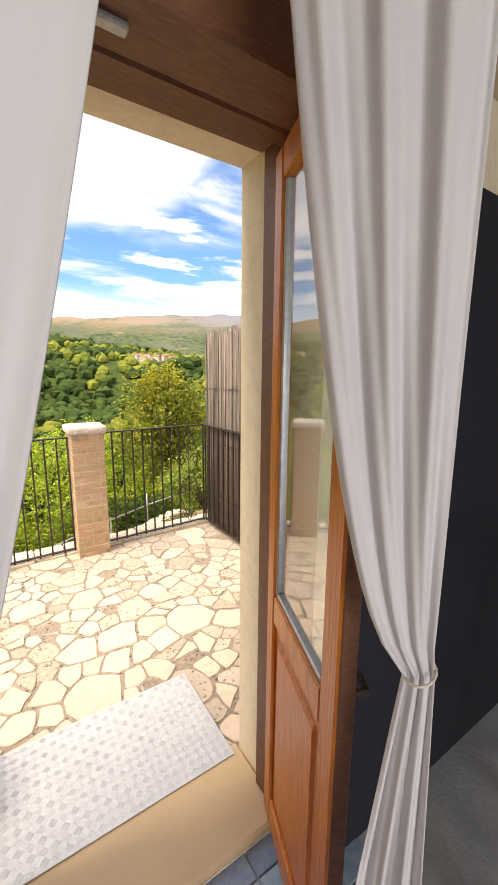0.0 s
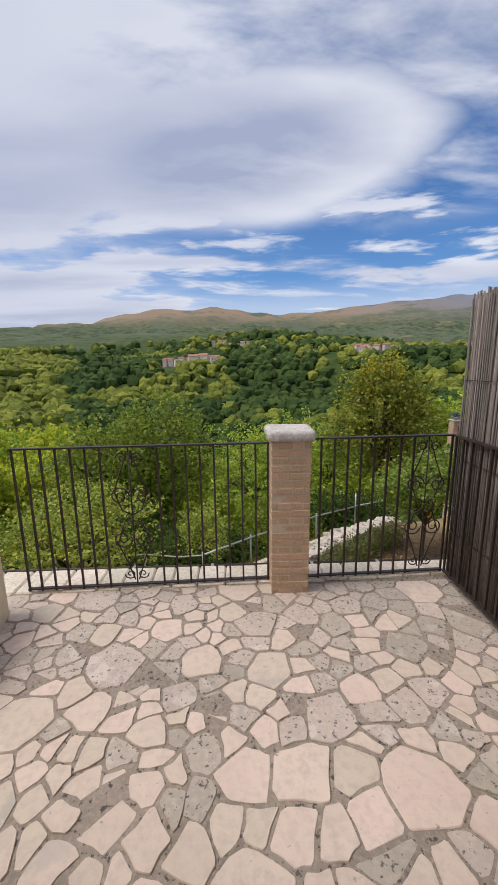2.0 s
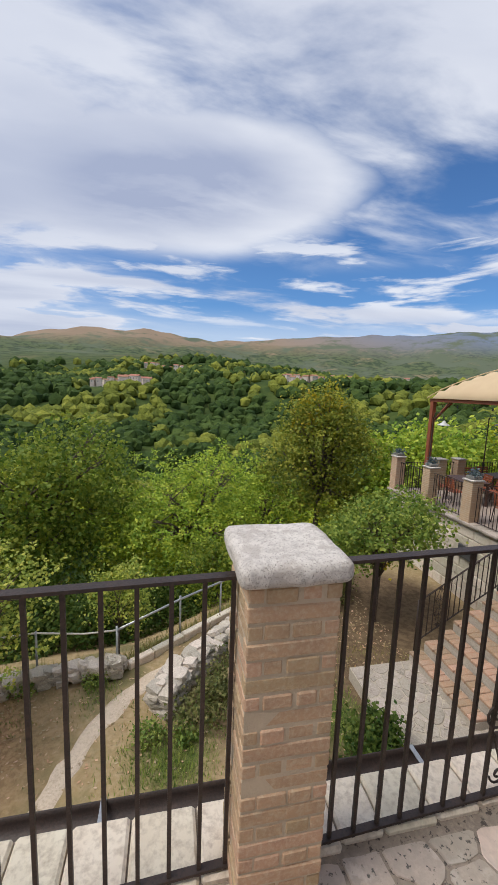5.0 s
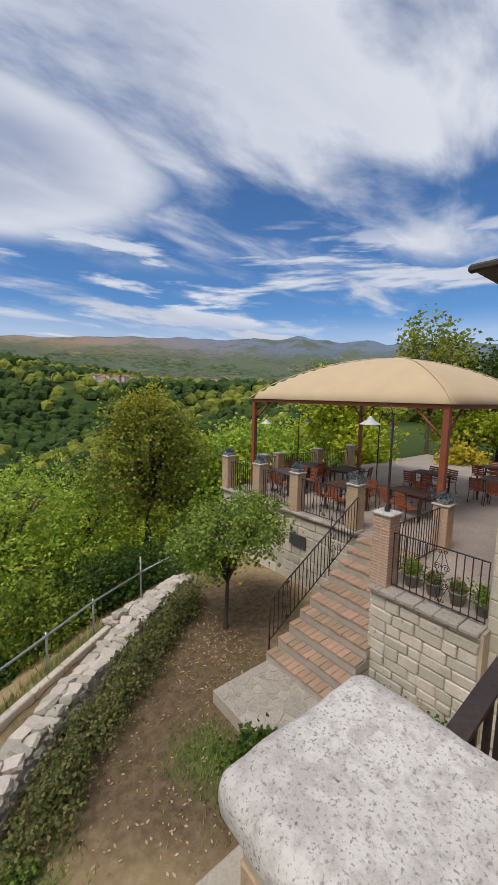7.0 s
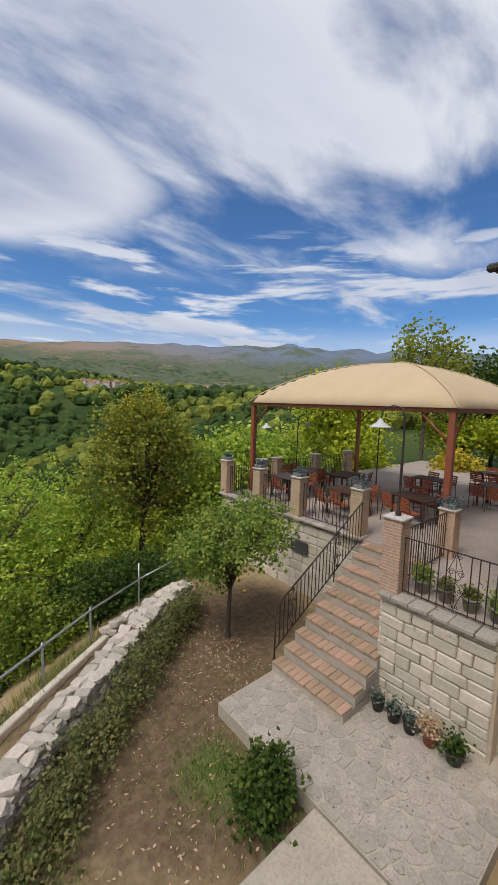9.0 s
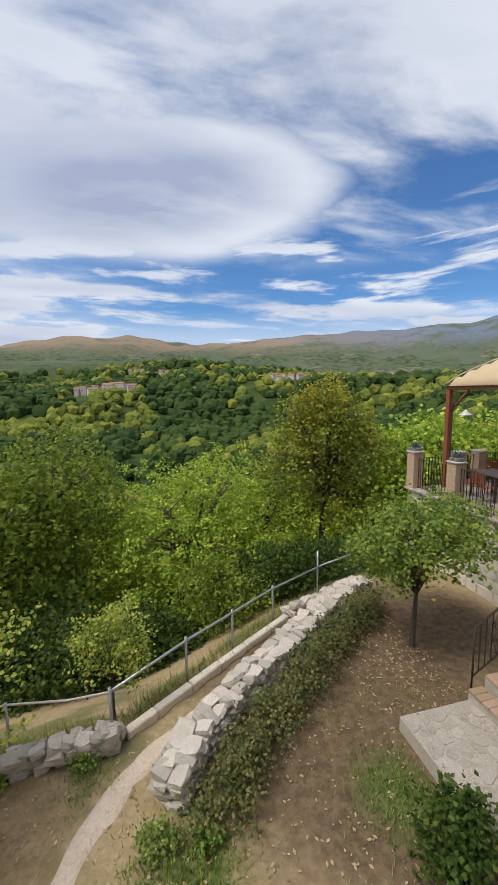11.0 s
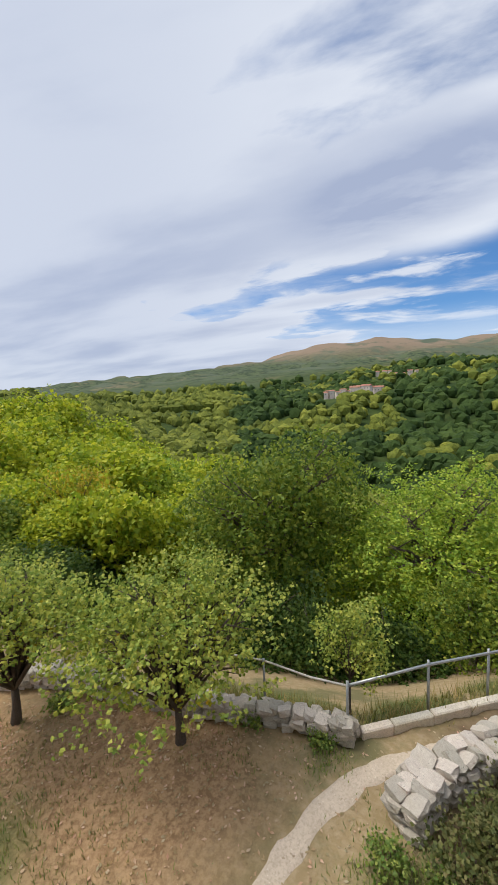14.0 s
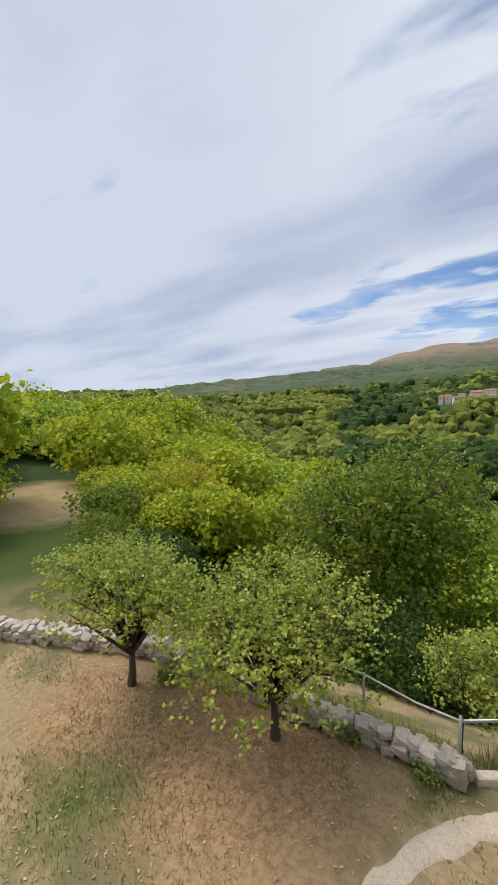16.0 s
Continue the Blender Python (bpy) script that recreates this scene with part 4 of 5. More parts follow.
# ---- rocks and dry stone walls ----
def rock_meshes(material, count=7, seed=2):
    out = []
    rng = random.Random(seed)
    for i in range(count):
        bm = bmesh.new()
        bmesh.ops.create_cube(bm, size=1)
        bmesh.ops.subdivide_edges(bm, edges=bm.edges[:], cuts=1, use_grid_fill=True)
        for q in bm.verts:
            q.co = q.co.normalized() * 0.5 * 0.45 + q.co * 0.6
            q.co += Vector([rng.uniform(-0.08, 0.08) for _ in range(3)])
        me = bpy.data.meshes.new("stone")
        bm.to_mesh(me), bm.free()
        me.materials.append(material)
        out.append(me)
    return out


ROCKS = rock_meshes(ROCK)


def dry_wall(line, height, width, label, seed, size=0.19):
    """Rough stones stacked in rows along a plan line; heights are over the ground."""
    rng = random.Random(seed)
    w = thing("dry_stone_wall", label, "stone wall", kind="structure")
    pts = [Vector(q) for q in smooth_line(line, 0.05)]
    core = Kit()
    count = 0
    rows = max(1, round(height / 0.115))
    for side in range(max(1, round(width / 0.2))):
        off = (side + 0.5) * width / max(1, round(width / 0.2)) - width / 2
        for r in range(rows):
            i = rng.randrange(3)
            while i < len(pts) - 1:
                d = (pts[min(i + 1, len(pts) - 1)] - pts[i - 1 if i else 0])
                d = d.normalized() if d.length else Vector((1, 0))
                p = pts[i] + Vector((-d.y, d.x)) * (off + rng.uniform(-0.05, 0.05))
                L = size * rng.uniform(0.75, 1.5)
                h = height / rows * rng.uniform(1.05, 1.4)
                o = new("stone", ROCKS[rng.randrange(len(ROCKS))])
                o.parent = w
                tilt = 22 if r == rows - 1 else 9
                o.matrix_basis = pose(p.x, p.y, ground_z(p.x, p.y) + (r + 0.5) * height / rows, rng.uniform(-tilt, tilt), rng.uniform(-tilt, tilt), math.degrees(math.atan2(d.y, d.x)) + rng.uniform(-16, 16) + rng.choice((0, 180))) @ Matrix.Diagonal((L * 1.12, width / max(1, round(width / 0.2)) * rng.uniform(1.0, 1.35), h, 1))
                i += max(2, round(L / 0.05))
                count += 1
    return w


dry_wall([(0.38, 8.25), (0.9, 9.0), (2.0, 9.95), (3.3, 10.95), (4.6, 11.9), (5.6, 12.3)], 0.44, 0.46, "pale dry stone garden wall along the path", 4, 0.19)
dry_wall([(-0.42, 9.30), (-1.6, 9.28), (-3.1, 8.98), (-4.6, 8.85), (-6.2, 8.6), (-8.0, 7.75), (-10.5, 6.6)], 0.34, 0.36, "low pale dry stone wall edging the lawn", 6, 0.19)
dry_wall([(3.4, 12.0), (4.4, 12.6), (5.4, 12.9)], 0.3, 0.4, "tumbled pale stones beside the fence", 9, 0.26)

edging = thing("path_edging", "long pale stone edging beside the path", "edging", kind="structure")
ep = smooth_line([(-0.28, 9.42), (0.8, 10.15), (2.0, 10.95), (3.2, 11.72)], 0.75)
for i in range(len(ep) - 1):
    p, q = Vector(ep[i]), Vector(ep[i + 1])
    L = (q - p).length
    Kit().box(0, L - 0.01, -0.075, 0.075, -0.1, 0.13, 0.02).make("edging_stone", KERB, edging, pose(p.x, p.y, ground_z(p.x, p.y - 0.3) - 0.0, 0, 0, math.degrees(math.atan2(q.y - p.y, q.x - p.x))))

fence = thing("garden_fence", "galvanised pipe garden fence with slack cable", "fence")
posts = [(-0.48, 9.42), (0.75, 10.35), (1.75, 11.0), (2.85, 11.72), (4.3, 12.45)]
for i, (px, py) in enumerate(posts):
    Kit().tube([(px, py, -4.3), (px, py, -2.98 if i < 4 else -2.62)], 0.024, 8).make("post", STEEL, fence)
Kit().tube([(px, py, -3.06) for px, py in posts], 0.025, 8).make("rail", STEEL, fence)
Kit().tube([(4.3, 12.45, -3.05), (5.6, 12.9, -3.02), (6.8, 13.1, -3.02)], 0.022, 8).make("rail", STEEL, fence)
cable = [(-0.48, 9.42, -3.06), (-1.1, 9.5, -3.13), (-1.95, 9.55, -3.06), (-2.8, 9.6, -3.14), (-4.2, 9.6, -3.06), (-6.5, 9.3, -3.16), (-8.8, 8.5, -3.1)]
Kit().tube(cable, 0.017, 6).make("cable", ROPE, fence)
for px, py in ((-1.95, 9.55), (-4.2, 9.6), (-6.5, 9.3)):
    Kit().tube([(px, py, -4.4), (px, py, -3.03)], 0.022, 8).make("post", STEEL, fence)

# ---- landing, slab, stairs and the lower wall ----
LZ = -3.63
structure(Kit().box(3.93, 8.4, 4.6, 8.44, -3.95, LZ - 0.004).make("landing", CONCRETE), "stone paved landing at the foot of the stairs", "landing")
structure(Kit().box(1.2, 3.90, 4.0, 6.27, -3.95, LZ + 0.01, 0.02).make("concrete_slab", CONCRETE), "worn concrete slab beside the landing", "slab")

stairs = thing("stairs", "brick-edged stone stairs up to the dining terrace", "stairs", kind="structure")
FZ = -1.74
NS = 10
rise, going = (FZ - LZ) / NS, 0.315
SX, SY0, SY1 = 5.22, 6.80, 8.46
STEPSTONE = mat("step_stone", (0.50, 0.44, 0.365), (0.41, 0.355, 0.295), (0.31, 0.27, 0.225), 4, 40, 0.9, 0.5, coords="World")
rng = random.Random(12)
tread_brick = [Kit().box(-0.145, 0.145, -0.066, 0.066, -0.03, 0.03, 0.010).mesh("brick", BRICK_RED) for _ in range(2)]
for i in range(NS):
    x0, z1 = SX + i * going, LZ + (i + 1) * rise
    Kit().box(x0 + 0.02, 8.42, SY0, SY1, LZ - 0.1 if i == 0 else z1 - rise - 0.03, z1 - 0.05).make("step", STEPSTONE, stairs)
    for j in range(12):
        o = new("brick", tread_brick[j % 2])
        o.parent = stairs
        o.matrix_basis = pose(x0 + 0.145 + rng.uniform(-0.012, 0.008), SY0 + 0.072 + j * 0.1375, z1 - 0.022 + rng.uniform(-0.004, 0.004), rng.uniform(-1.5, 1.5), rng.uniform(-1.5, 1.5), rng.uniform(-2, 2))


def block_wall(name, axis, fixed, s0, s1, z0, z1, face, label, seed, size=(0.3, 0.2), material=LIMESTONE, slope=None):
    """Squared rubble facing: courses of uneven blocks on one face; axis: the run; face: +1 or -1."""
    rng = random.Random(seed)
    w = thing(name, label, "stone wall", kind="structure")
    z = z0
    while z < z1 - 0.05:
        h = min(size[1] * rng.uniform(0.8, 1.25), z1 - z)
        s = s0
        while s < s1 - 0.02:
            L = min(size[0] * rng.uniform(0.6, 1.5), s1 - s)
            if s1 - s - L < 0.08:
                L = s1 - s
            if slope is None or slope(s + L / 2) > z + h * 0.4:
                dep = rng.uniform(0.035, 0.06)
                a, b = s + 0.006, s + L - 0.006
                q0, q1 = sorted((fixed - face * 0.06, fixed + face * (dep - 0.04)))
                k = Kit()
                if axis == "y":
                    k.box(q0, q1, a, b, z + 0.006, z + h - 0.006, 0.02)
                else:
                    k.box(a, b, q0, q1, z + 0.006, z + h - 0.006, 0.02)
                for i, p in enumerate(k.v):
                    d = Vector((noise.noise((p[0] * 5, p[1] * 5, p[2] * 5 + 3)), noise.noise((p[1] * 5, p[2] * 5, p[0] * 5 + 9)), noise.noise((p[2] * 5, p[0] * 5, p[1] * 5)))) * 0.018
                    k.v[i] = (p[0] + d.x, p[1] + d.y, p[2] + d.z)
                k.make("block", material, w)
            s += L
        z += h
    return w


# the dining terrace: its mass, in two levels of plan
mass = Kit().box(6.35, 8.44, 5.02, 6.86, -3.95, FZ - 0.02).box(8.44, 24, -6.0, 14.5, -4.6, FZ - 0.02)
structure(mass.make("terrace_mass", JOINT), "mortared core of the dining terrace", "wall")
structure(Kit().box(6.36, 8.44, 5.02, 6.85, FZ - 0.018, FZ, 0).box(8.44, 24, -6, 14.48, FZ - 0.018, FZ, 0).make("floor_dining", FLOOR_R), "worn cement floor of the dining terrace", "floor")
block_wall("wall_parapet", "y", 6.31, 5.06, 6.86, LZ - 0.02, FZ - 0.03, -1, "rubble limestone wall below the parapet", 21, (0.34, 0.2))
block_wall("wall_stairs_side", "x", 6.89, 6.3, 8.4, LZ + 0.3, FZ - 0.03, 1, "rubble limestone wall beside the stairs", 22, (0.34, 0.2))
block_wall("wall_terrace_west", "y", 8.40, 8.6, 14.5, -3.95, FZ - 0.12, -1, "pale rubble wall under the dining terrace", 23, (0.5, 0.3))
# no recess is cut: a dark panel stands for the shade inside the opening
vent = Kit().box(8.33, 8.37, 10.3, 10.95, -2.7, -2.35, 0.01).make("wall_opening", WINDOW_D)
structure(vent, "dark panel standing for the shaded opening in the terrace wall", "opening")
cop = thing("coping", "weathered stone coping on the terrace wall", "coping", kind="structure")
rng = random.Random(31)
for x0, y0, x1, y1 in ((6.22, 5.06, 6.62, 6.9), (8.28, 8.62, 8.68, 14.55)):
    y = y0
    while y < y1 - 0.05:
        L = min(rng.uniform(0.28, 0.5), y1 - y)
        Kit().box(x0, x1, y + 0.005, y + L - 0.005, FZ - 0.025, FZ + 0.055 + rng.uniform(-0.006, 0.006), 0.015).make("coping_stone", FLAGS, cop)
        y += L

# ---- piers and railings of the dining terrace ----
GP = "brick piers of the dining terrace"
rng = random.Random(14)
pier_spots = [(6.53, 6.78, 1.30), (8.55, 8.85, 1.15), (8.5, 10.85, 1.12), (8.5, 12.55, 1.12), (8.5, 14.3, 1.15), (9.1, 6.9, 1.05),
              (11.0, 14.3, 1.1), (13.4, 14.3, 1.1), (15.8, 14.3, 1.1), (10.2, 14.3, 1.1)]
for px, py, ph in pier_spots:
    near = px < 7
    brick_pier((px, py, FZ + 0.05 if px < 9 else FZ), 0.34, 0.34, ph, 0.03, 0.05, "reddish brick pier with a stone cap on the terrace edge", False, BRICK_RED if near else BRICK, rng, 0, GP)
GQ = "dining terrace railings"
railing((6.53, 6.62), (6.53, 5.08), FZ + 0.05, 1.0, 0.115, "dark iron parapet railing with scrollwork", GQ, single=True, scrolls=(0.85,))
railing((6.72, 6.86), (8.92, 6.9), FZ + 0.02, 1.0, 0.115, "dark iron railing beside the stair head", GQ, single=False)
railing((8.5, 9.03), (8.5, 10.67), FZ + 0.05, 0.98, 0.115, "dark iron terrace railing with scrollwork", GQ, single=False, scrolls=(0.8,))
railing((8.5, 11.03), (8.5, 12.37), FZ + 0.05, 0.98, 0.115, "dark iron terrace railing with scrollwork", GQ, single=False, scrolls=(0.65,))
railing((8.5, 12.73), (8.5, 14.12), FZ + 0.05, 0.98, 0.115, "dark iron terrace railing at the corner", GQ, single=False)
railing((8.7, 14.3), (15.6, 14.3), FZ + 0.02, 0.98, 0.115, "dark iron railing along the far terrace edge", GQ, single=False)
railing((13.2, 4.6), (15.2, 4.7), FZ, 0.98, 0.115, "dark iron railing near the house", GQ, single=False)
stair_rail = railing((5.45, 8.62), (8.38, 8.66), LZ + rise, 0.95, 0.12, "dark iron stair handrail with scrolls", GQ, single=False, scrolls=(0.5, 2.0), slope=FZ - LZ - rise)
Kit().tube([(0, 0, -0.25), (0, 0, 0.98)], 0.016, 8).make("newel", IRON, stair_rail)
Kit().tube([(1.9, 0, 0.9), (1.9, 0, 2.35)], 0.014, 8).make("newel", IRON, stair_rail)

# ---- canopy ----
can = thing("canopy", "cream canvas canopy on rust-red steel posts", "canopy")
AX0, AX1, AY0, AY1, AZ = 9.6, 16.4, 7.2, 14.2, 1.45
for px, py in ((AX0, AY0), (AX0, AY1), (AX1, AY0), (AX1, AY1)):
    Kit().box(px - 0.075, px + 0.075, py - 0.075, py + 0.075, FZ, AZ, 0.01).make("post", RUST, can)
    sx, sy = (1 if px == AX0 else -1), (1 if py == AY0 else -1)
    Kit().tube([(px, py, AZ - 0.75), (px + sx * 0.75, py, AZ - 0.02)], 0.03, 6).make("brace", RUST, can)
    Kit().tube([(px, py, AZ - 0.75), (px, py + sy * 0.75, AZ - 0.02)], 0.03, 6).make("brace", RUST, can)
Kit().box(AX0 - 0.08, AX0 + 0.08, AY0 - 0.1, AY1 + 0.1, AZ, AZ + 0.11, 0.01).make("beam", RUST, can)
Kit().box(AX1 - 0.08, AX1 + 0.08, AY0 - 0.1, AY1 + 0.1, AZ, AZ + 0.11, 0.01).make("beam", RUST, can)
Kit().box(AX0 + 0.085, AX1 - 0.085, AY0 - 0.08, AY0 + 0.08, AZ, AZ + 0.11, 0.01).make("beam", RUST, can)
Kit().box(AX0 + 0.085, AX1 - 0.085, AY1 - 0.08, AY1 + 0.08, AZ, AZ + 0.11, 0.01).make("beam", RUST, can)
N = 28
k = Kit()
pts = []
for i in range(N + 1):
    for j in range(N + 1):
        uu, vv = 2 * i / N - 1, 2 * j / N - 1
        m1 = max(abs(uu), abs(vv))
        h = 1.5 * (math.cos(m1 * math.pi / 2) ** 0.78 if m1 < 1 else 0)
        pts.append(((AX0 + AX1) / 2 + uu * (AX1 - AX0 + 0.3) / 2, (AY0 + AY1) / 2 + vv * (AY1 - AY0 + 0.3) / 2, AZ + 0.12 + h))
k.face_set(pts, [(i * (N + 1) + j, (i + 1) * (N + 1) + j, (i + 1) * (N + 1) + j + 1, i * (N + 1) + j + 1) for i in range(N) for j in range(N)], True)
cloth = k.make("canvas", CANVAS, can)
sol = cloth.modifiers.new("thickness", "SOLIDIFY")
sol.thickness = 0.01
for uu, vv in ((-1, -1), (-1, 1), (1, -1), (1, 1)):
    seam = [((AX0 + AX1) / 2 + uu * t / 12 * (AX1 - AX0 + 0.3) / 2, (AY0 + AY1) / 2 + vv * t / 12 * (AY1 - AY0 + 0.3) / 2, AZ + 0.135 + 1.5 * max(0, math.cos(t / 12 * math.pi / 2)) ** 0.78) for t in range(13)]
    Kit().tube(seam, 0.018, 5).make("seam", CANVAS, can)

# string of small bulbs under the front beam
string = thing("bulb_string", "string of small dark bulbs under the canopy beam", "string lights")
pts = [(AX0 + 0.1, AY0 + (AY1 - AY0) * t / 40, AZ - 0.04 - 0.05 * abs(math.sin(t * math.pi / 4))) for t in range(41)]
Kit().tube(pts, 0.008, 4).make("cable", IRON, string)
for t in range(2, 40, 4):
    Kit().lathe([(0.001, -0.09), (0.03, -0.06), (0.026, -0.03), (0.012, 0)], 8, pts[t]).make("bulb", WINDOW_D, string)


def street_lamp(at, height, turn):
    l = thing("terrace_lamp", "dark iron lamp post with an enamel shade", "lamp post", "terrace lamps", at=at, turn=turn)
    Kit().lathe([(0.05, 0), (0.05, 0.05), (0.022, 0.1), (0.022, height * 0.5), (0.03, height * 0.5 + 0.03), (0.02, height * 0.5 + 0.06), (0.018, height)], 10).make("post", IRON, l)
    arm = [(0, 0, height - 0.1), (-0.06, 0, height + 0.12), (-0.25, 0, height + 0.16), (-0.46, 0, height + 0.08), (-0.52, 0, height - 0.10)]
    Kit().tube(arm, 0.012, 6).make("arm", IRON, l)
    Kit().tube([(p[0] - 0.12, p[1], p[2] + height - 0.02) for p in spiral(0, 0, 0.07, 1.4, 0)], 0.007, 5).make("scroll", IRON, l)
    Kit().lathe([(0.012, -0.08), (0.05, -0.12), (0.07, -0.16), (0.19, -0.23), (0.2, -0.245), (0.18, -0.235), (0.06, -0.17)], 16, (-0.52, 0, height)).make("shade", GLASSLAMP, l)
    return l


street_lamp((6.53, 6.78, FZ + 1.41), 1.75, -100)
for lx, ly in ((9.2, 13.6), (11.6, 13.8), (12.9, 11.0)):
    street_lamp((lx, ly, FZ), 2.7, 90)


# ---- furniture ----
def chair():
    c = thing("garden_chair", "red-slatted garden chair with dark metal frame", "chair", "chairs on the dining terrace")
    for sx in (-1, 1):
        Kit().tube([(sx * 0.22, -0.22, 0), (sx * 0.22, -0.2, 0.42), (sx * 0.22, -0.19, 0.64), (sx * 0.22, 0.12, 0.65)], 0.012, 6).make("leg", IRON, c)
        Kit().tube([(sx * 0.22, 0.24, 0), (sx * 0.22, 0.19, 0.42), (sx * 0.22, 0.27, 0.86)], 0.012, 6).make("leg", IRON, c)
    seat, back = Kit(), Kit()
    for i in range(5):
        seat.box(-0.22, 0.22, -0.21 + i * 0.084, -0.14 + i * 0.084, 0.425, 0.445, 0.005)
        z = 0.50 + i * 0.075
        back.box(-0.215, 0.215, 0.185 + i * 0.0145, 0.203 + i * 0.0145, z, z + 0.06, 0.004)
    seat.make("seat", CHAIRWOOD, c), back.make("backrest", CHAIRWOOD, c)
    return c


def table():
    t = thing("dining_table", "dark wooden terrace dining table", "table", "tables on the dining terrace")
    top = Kit()
    for i in range(6):
        top.box(-0.6, 0.6, -0.4 + i * 0.134, -0.272 + i * 0.134, 0.72, 0.75, 0.005)
    top.make("top", TABLEDARK, t)
    for sx in (-1, 1):
        Kit().box(sx * 0.52 - 0.02, sx * 0.52 + 0.02, -0.38, 0.38, 0.66, 0.718, 0.005).make("bearer", TABLEDARK, t)
        for sy in (-1, 1):
            Kit().box(sx * 0.52 - 0.028, sx * 0.52 + 0.028, sy * 0.34 - 0.028, sy * 0.34 + 0.028, 0, 0.658, 0.005).make("leg", TABLEDARK, t)
    return t


t0, c0 = table(), chair()
first = True
rng = random.Random(77)
for tx, ty, tr in ((10.0, 10.2, 85), (11.0, 8.6, 80), (12.2, 11.9, 10), (14.2, 9.6, 88), (14.9, 7.6, 80), (11.6, 13.2, 5), (17.6, 8.6, 85), (10.0, 12.7, 80)):
    base = pose(tx, ty, FZ, 0, 0, tr)
    if first:
        t0.matrix_basis = base
    else:
        copy_thing(t0, base)
    for cx, cy, ct in ((-0.3, 0.62, 0), (0.3, -0.62, 180), (0.3, 0.62, 0), (-0.3, -0.62, 180)):
        m = base @ pose(cx + rng.uniform(-0.06, 0.06), cy + rng.uniform(-0.05, 0.1), 0, 0, 0, ct + rng.uniform(-14, 14))
        if first:
            c0.matrix_basis = m
            first = False
        else:
            copy_thing(c0, m)


# ---- plants: leaves are small folded faces ----
def leaf_faces(kit, p, size, rng, droop=0.3, narrow=0.45):
    d = Vector((rng.gauss(0, 1), rng.gauss(0, 1), rng.gauss(0, 0.6) - droop)).normalized()
    s = d.cross(Vector((rng.gauss(0, 1), rng.gauss(0, 1), rng.gauss(0, 1) + 0.8))).normalized() * size * narrow
    up = d.cross(s).normalized() * size * 0.12
    a, b, c = p, p + d * size * 0.5, p + d * size
    kit.face_set([a, b + s + up, c, b - s + up], [(0, 1, 2, 3)])


def crown(kit, blobs, count, size, rng, shell=0.55, droop=0.3, narrow=0.45, spray=0):
    """Leaves scattered in clumps through and over a set of lobes (x, y, z, rx, ry, rz)."""
    total = sum(b[3] * b[4] + b[4] * b[5] for b in blobs)
    for bx, by, bz, rx, ry, rz in blobs:
        n = int(count * (rx * ry + ry * rz) / total)
        per = 9
        for _ in range(n // per):
            d = Vector((rng.gauss(0, 1), rng.gauss(0, 1), rng.gauss(0, 1) + 0.15)).normalized()
            r = shell + (1.06 - shell) * rng.random() ** 0.6
            r *= 1 + 0.22 * noise.noise((d.x * 2.3 + bx, d.y * 2.3 + by, d.z * 2.3 + bz))
            c = Vector((bx + d.x * rx * r, by + d.y * ry * r, bz + d.z * rz * r))
            if spray:
                axis = Vector((d.x, d.y, d.z * 0.4 + (0.15 if droop > 0 else 0.9))).normalized()
                for q in range(per):
                    p = c + axis * spray * q / per + Vector((0, 0, -spray * 0.35 * (q / per) ** 2))
                    leaf_faces(kit, p + Vector([rng.gauss(0, size * 0.35) for _ in range(3)]), size, rng, droop, narrow)
            else:
                for q in range(per):
                    leaf_faces(kit, c + Vector([rng.gauss(0, size * 1.1) for _ in range(3)]), size * rng.uniform(0.7, 1.3), rng, droop, narrow)


def limbs(kit, base, top, blobs, r0, rng, forks=2):
    """A tapered trunk that divides towards the lobes of the crown."""
    base, top = Vector(base), Vector(top)
    mid = base.lerp(top, 0.5) + Vector((rng.uniform(-0.06, 0.06), rng.uniform(-0.06, 0.06), 0)) * (top - base).length * 0.4
    kit.tube([base - Vector((0, 0, 0.15)), base + Vector((0, 0, 0.05)), mid, top], [r0 * 1.35, r0 * 1.1, r0 * 0.85, r0 * 0.7], 8)
    for b in blobs:
        for f in range(forks):
            end = Vector((b[0] + rng.uniform(-0.6, 0.6) * b[3], b[1] + rng.uniform(-0.6, 0.6) * b[4], b[2] + rng.uniform(0, 0.75) * b[5]))
            bend = top.lerp(end, 0.5) + Vector((rng.uniform(-0.1, 0.1), rng.uniform(-0.1, 0.1), 0.12)) * (end - top).length
            kit.tube([top, bend, end], [r0 * 0.5, r0 * 0.3, r0 * 0.08], 5)
            for g in range(3):
                tip = bend.lerp(end, rng.random()) + Vector((rng.uniform(-0.5, 0.5) * b[3], rng.uniform(-0.5, 0.5) * b[4], rng.uniform(-0.1, 0.5) * b[5]))
                kit.tube([bend.lerp(end, 0.2 + 0.2 * g), tip], [r0 * 0.16, r0 * 0.04], 4)


def tree(name, label, at, trunk_top, blobs, leaves, leaf, material, r0, seed, extra=None, group="", droop=0.3, narrow=0.45, spray=0, shell=0.55, forks=2):
    rng = random.Random(seed)
    t = thing(name, label, "tree", group, at=at)
    wood, green = Kit(), Kit()
    limbs(wood, (0, 0, 0), trunk_top, blobs, r0, rng, forks)
    wood.make("trunk", BARK, t)
    crown(green, blobs, leaves, leaf, rng, shell, droop, narrow, spray)
    tagged(green.make("leaves", material, t), kind="stuff")
    if extra:
        more = Kit()
        crown(more, extra[0], extra[1], leaf, rng, shell, droop, narrow)
        tagged(more.make("yellowed_leaves", extra[2], t), kind="stuff")
    return t


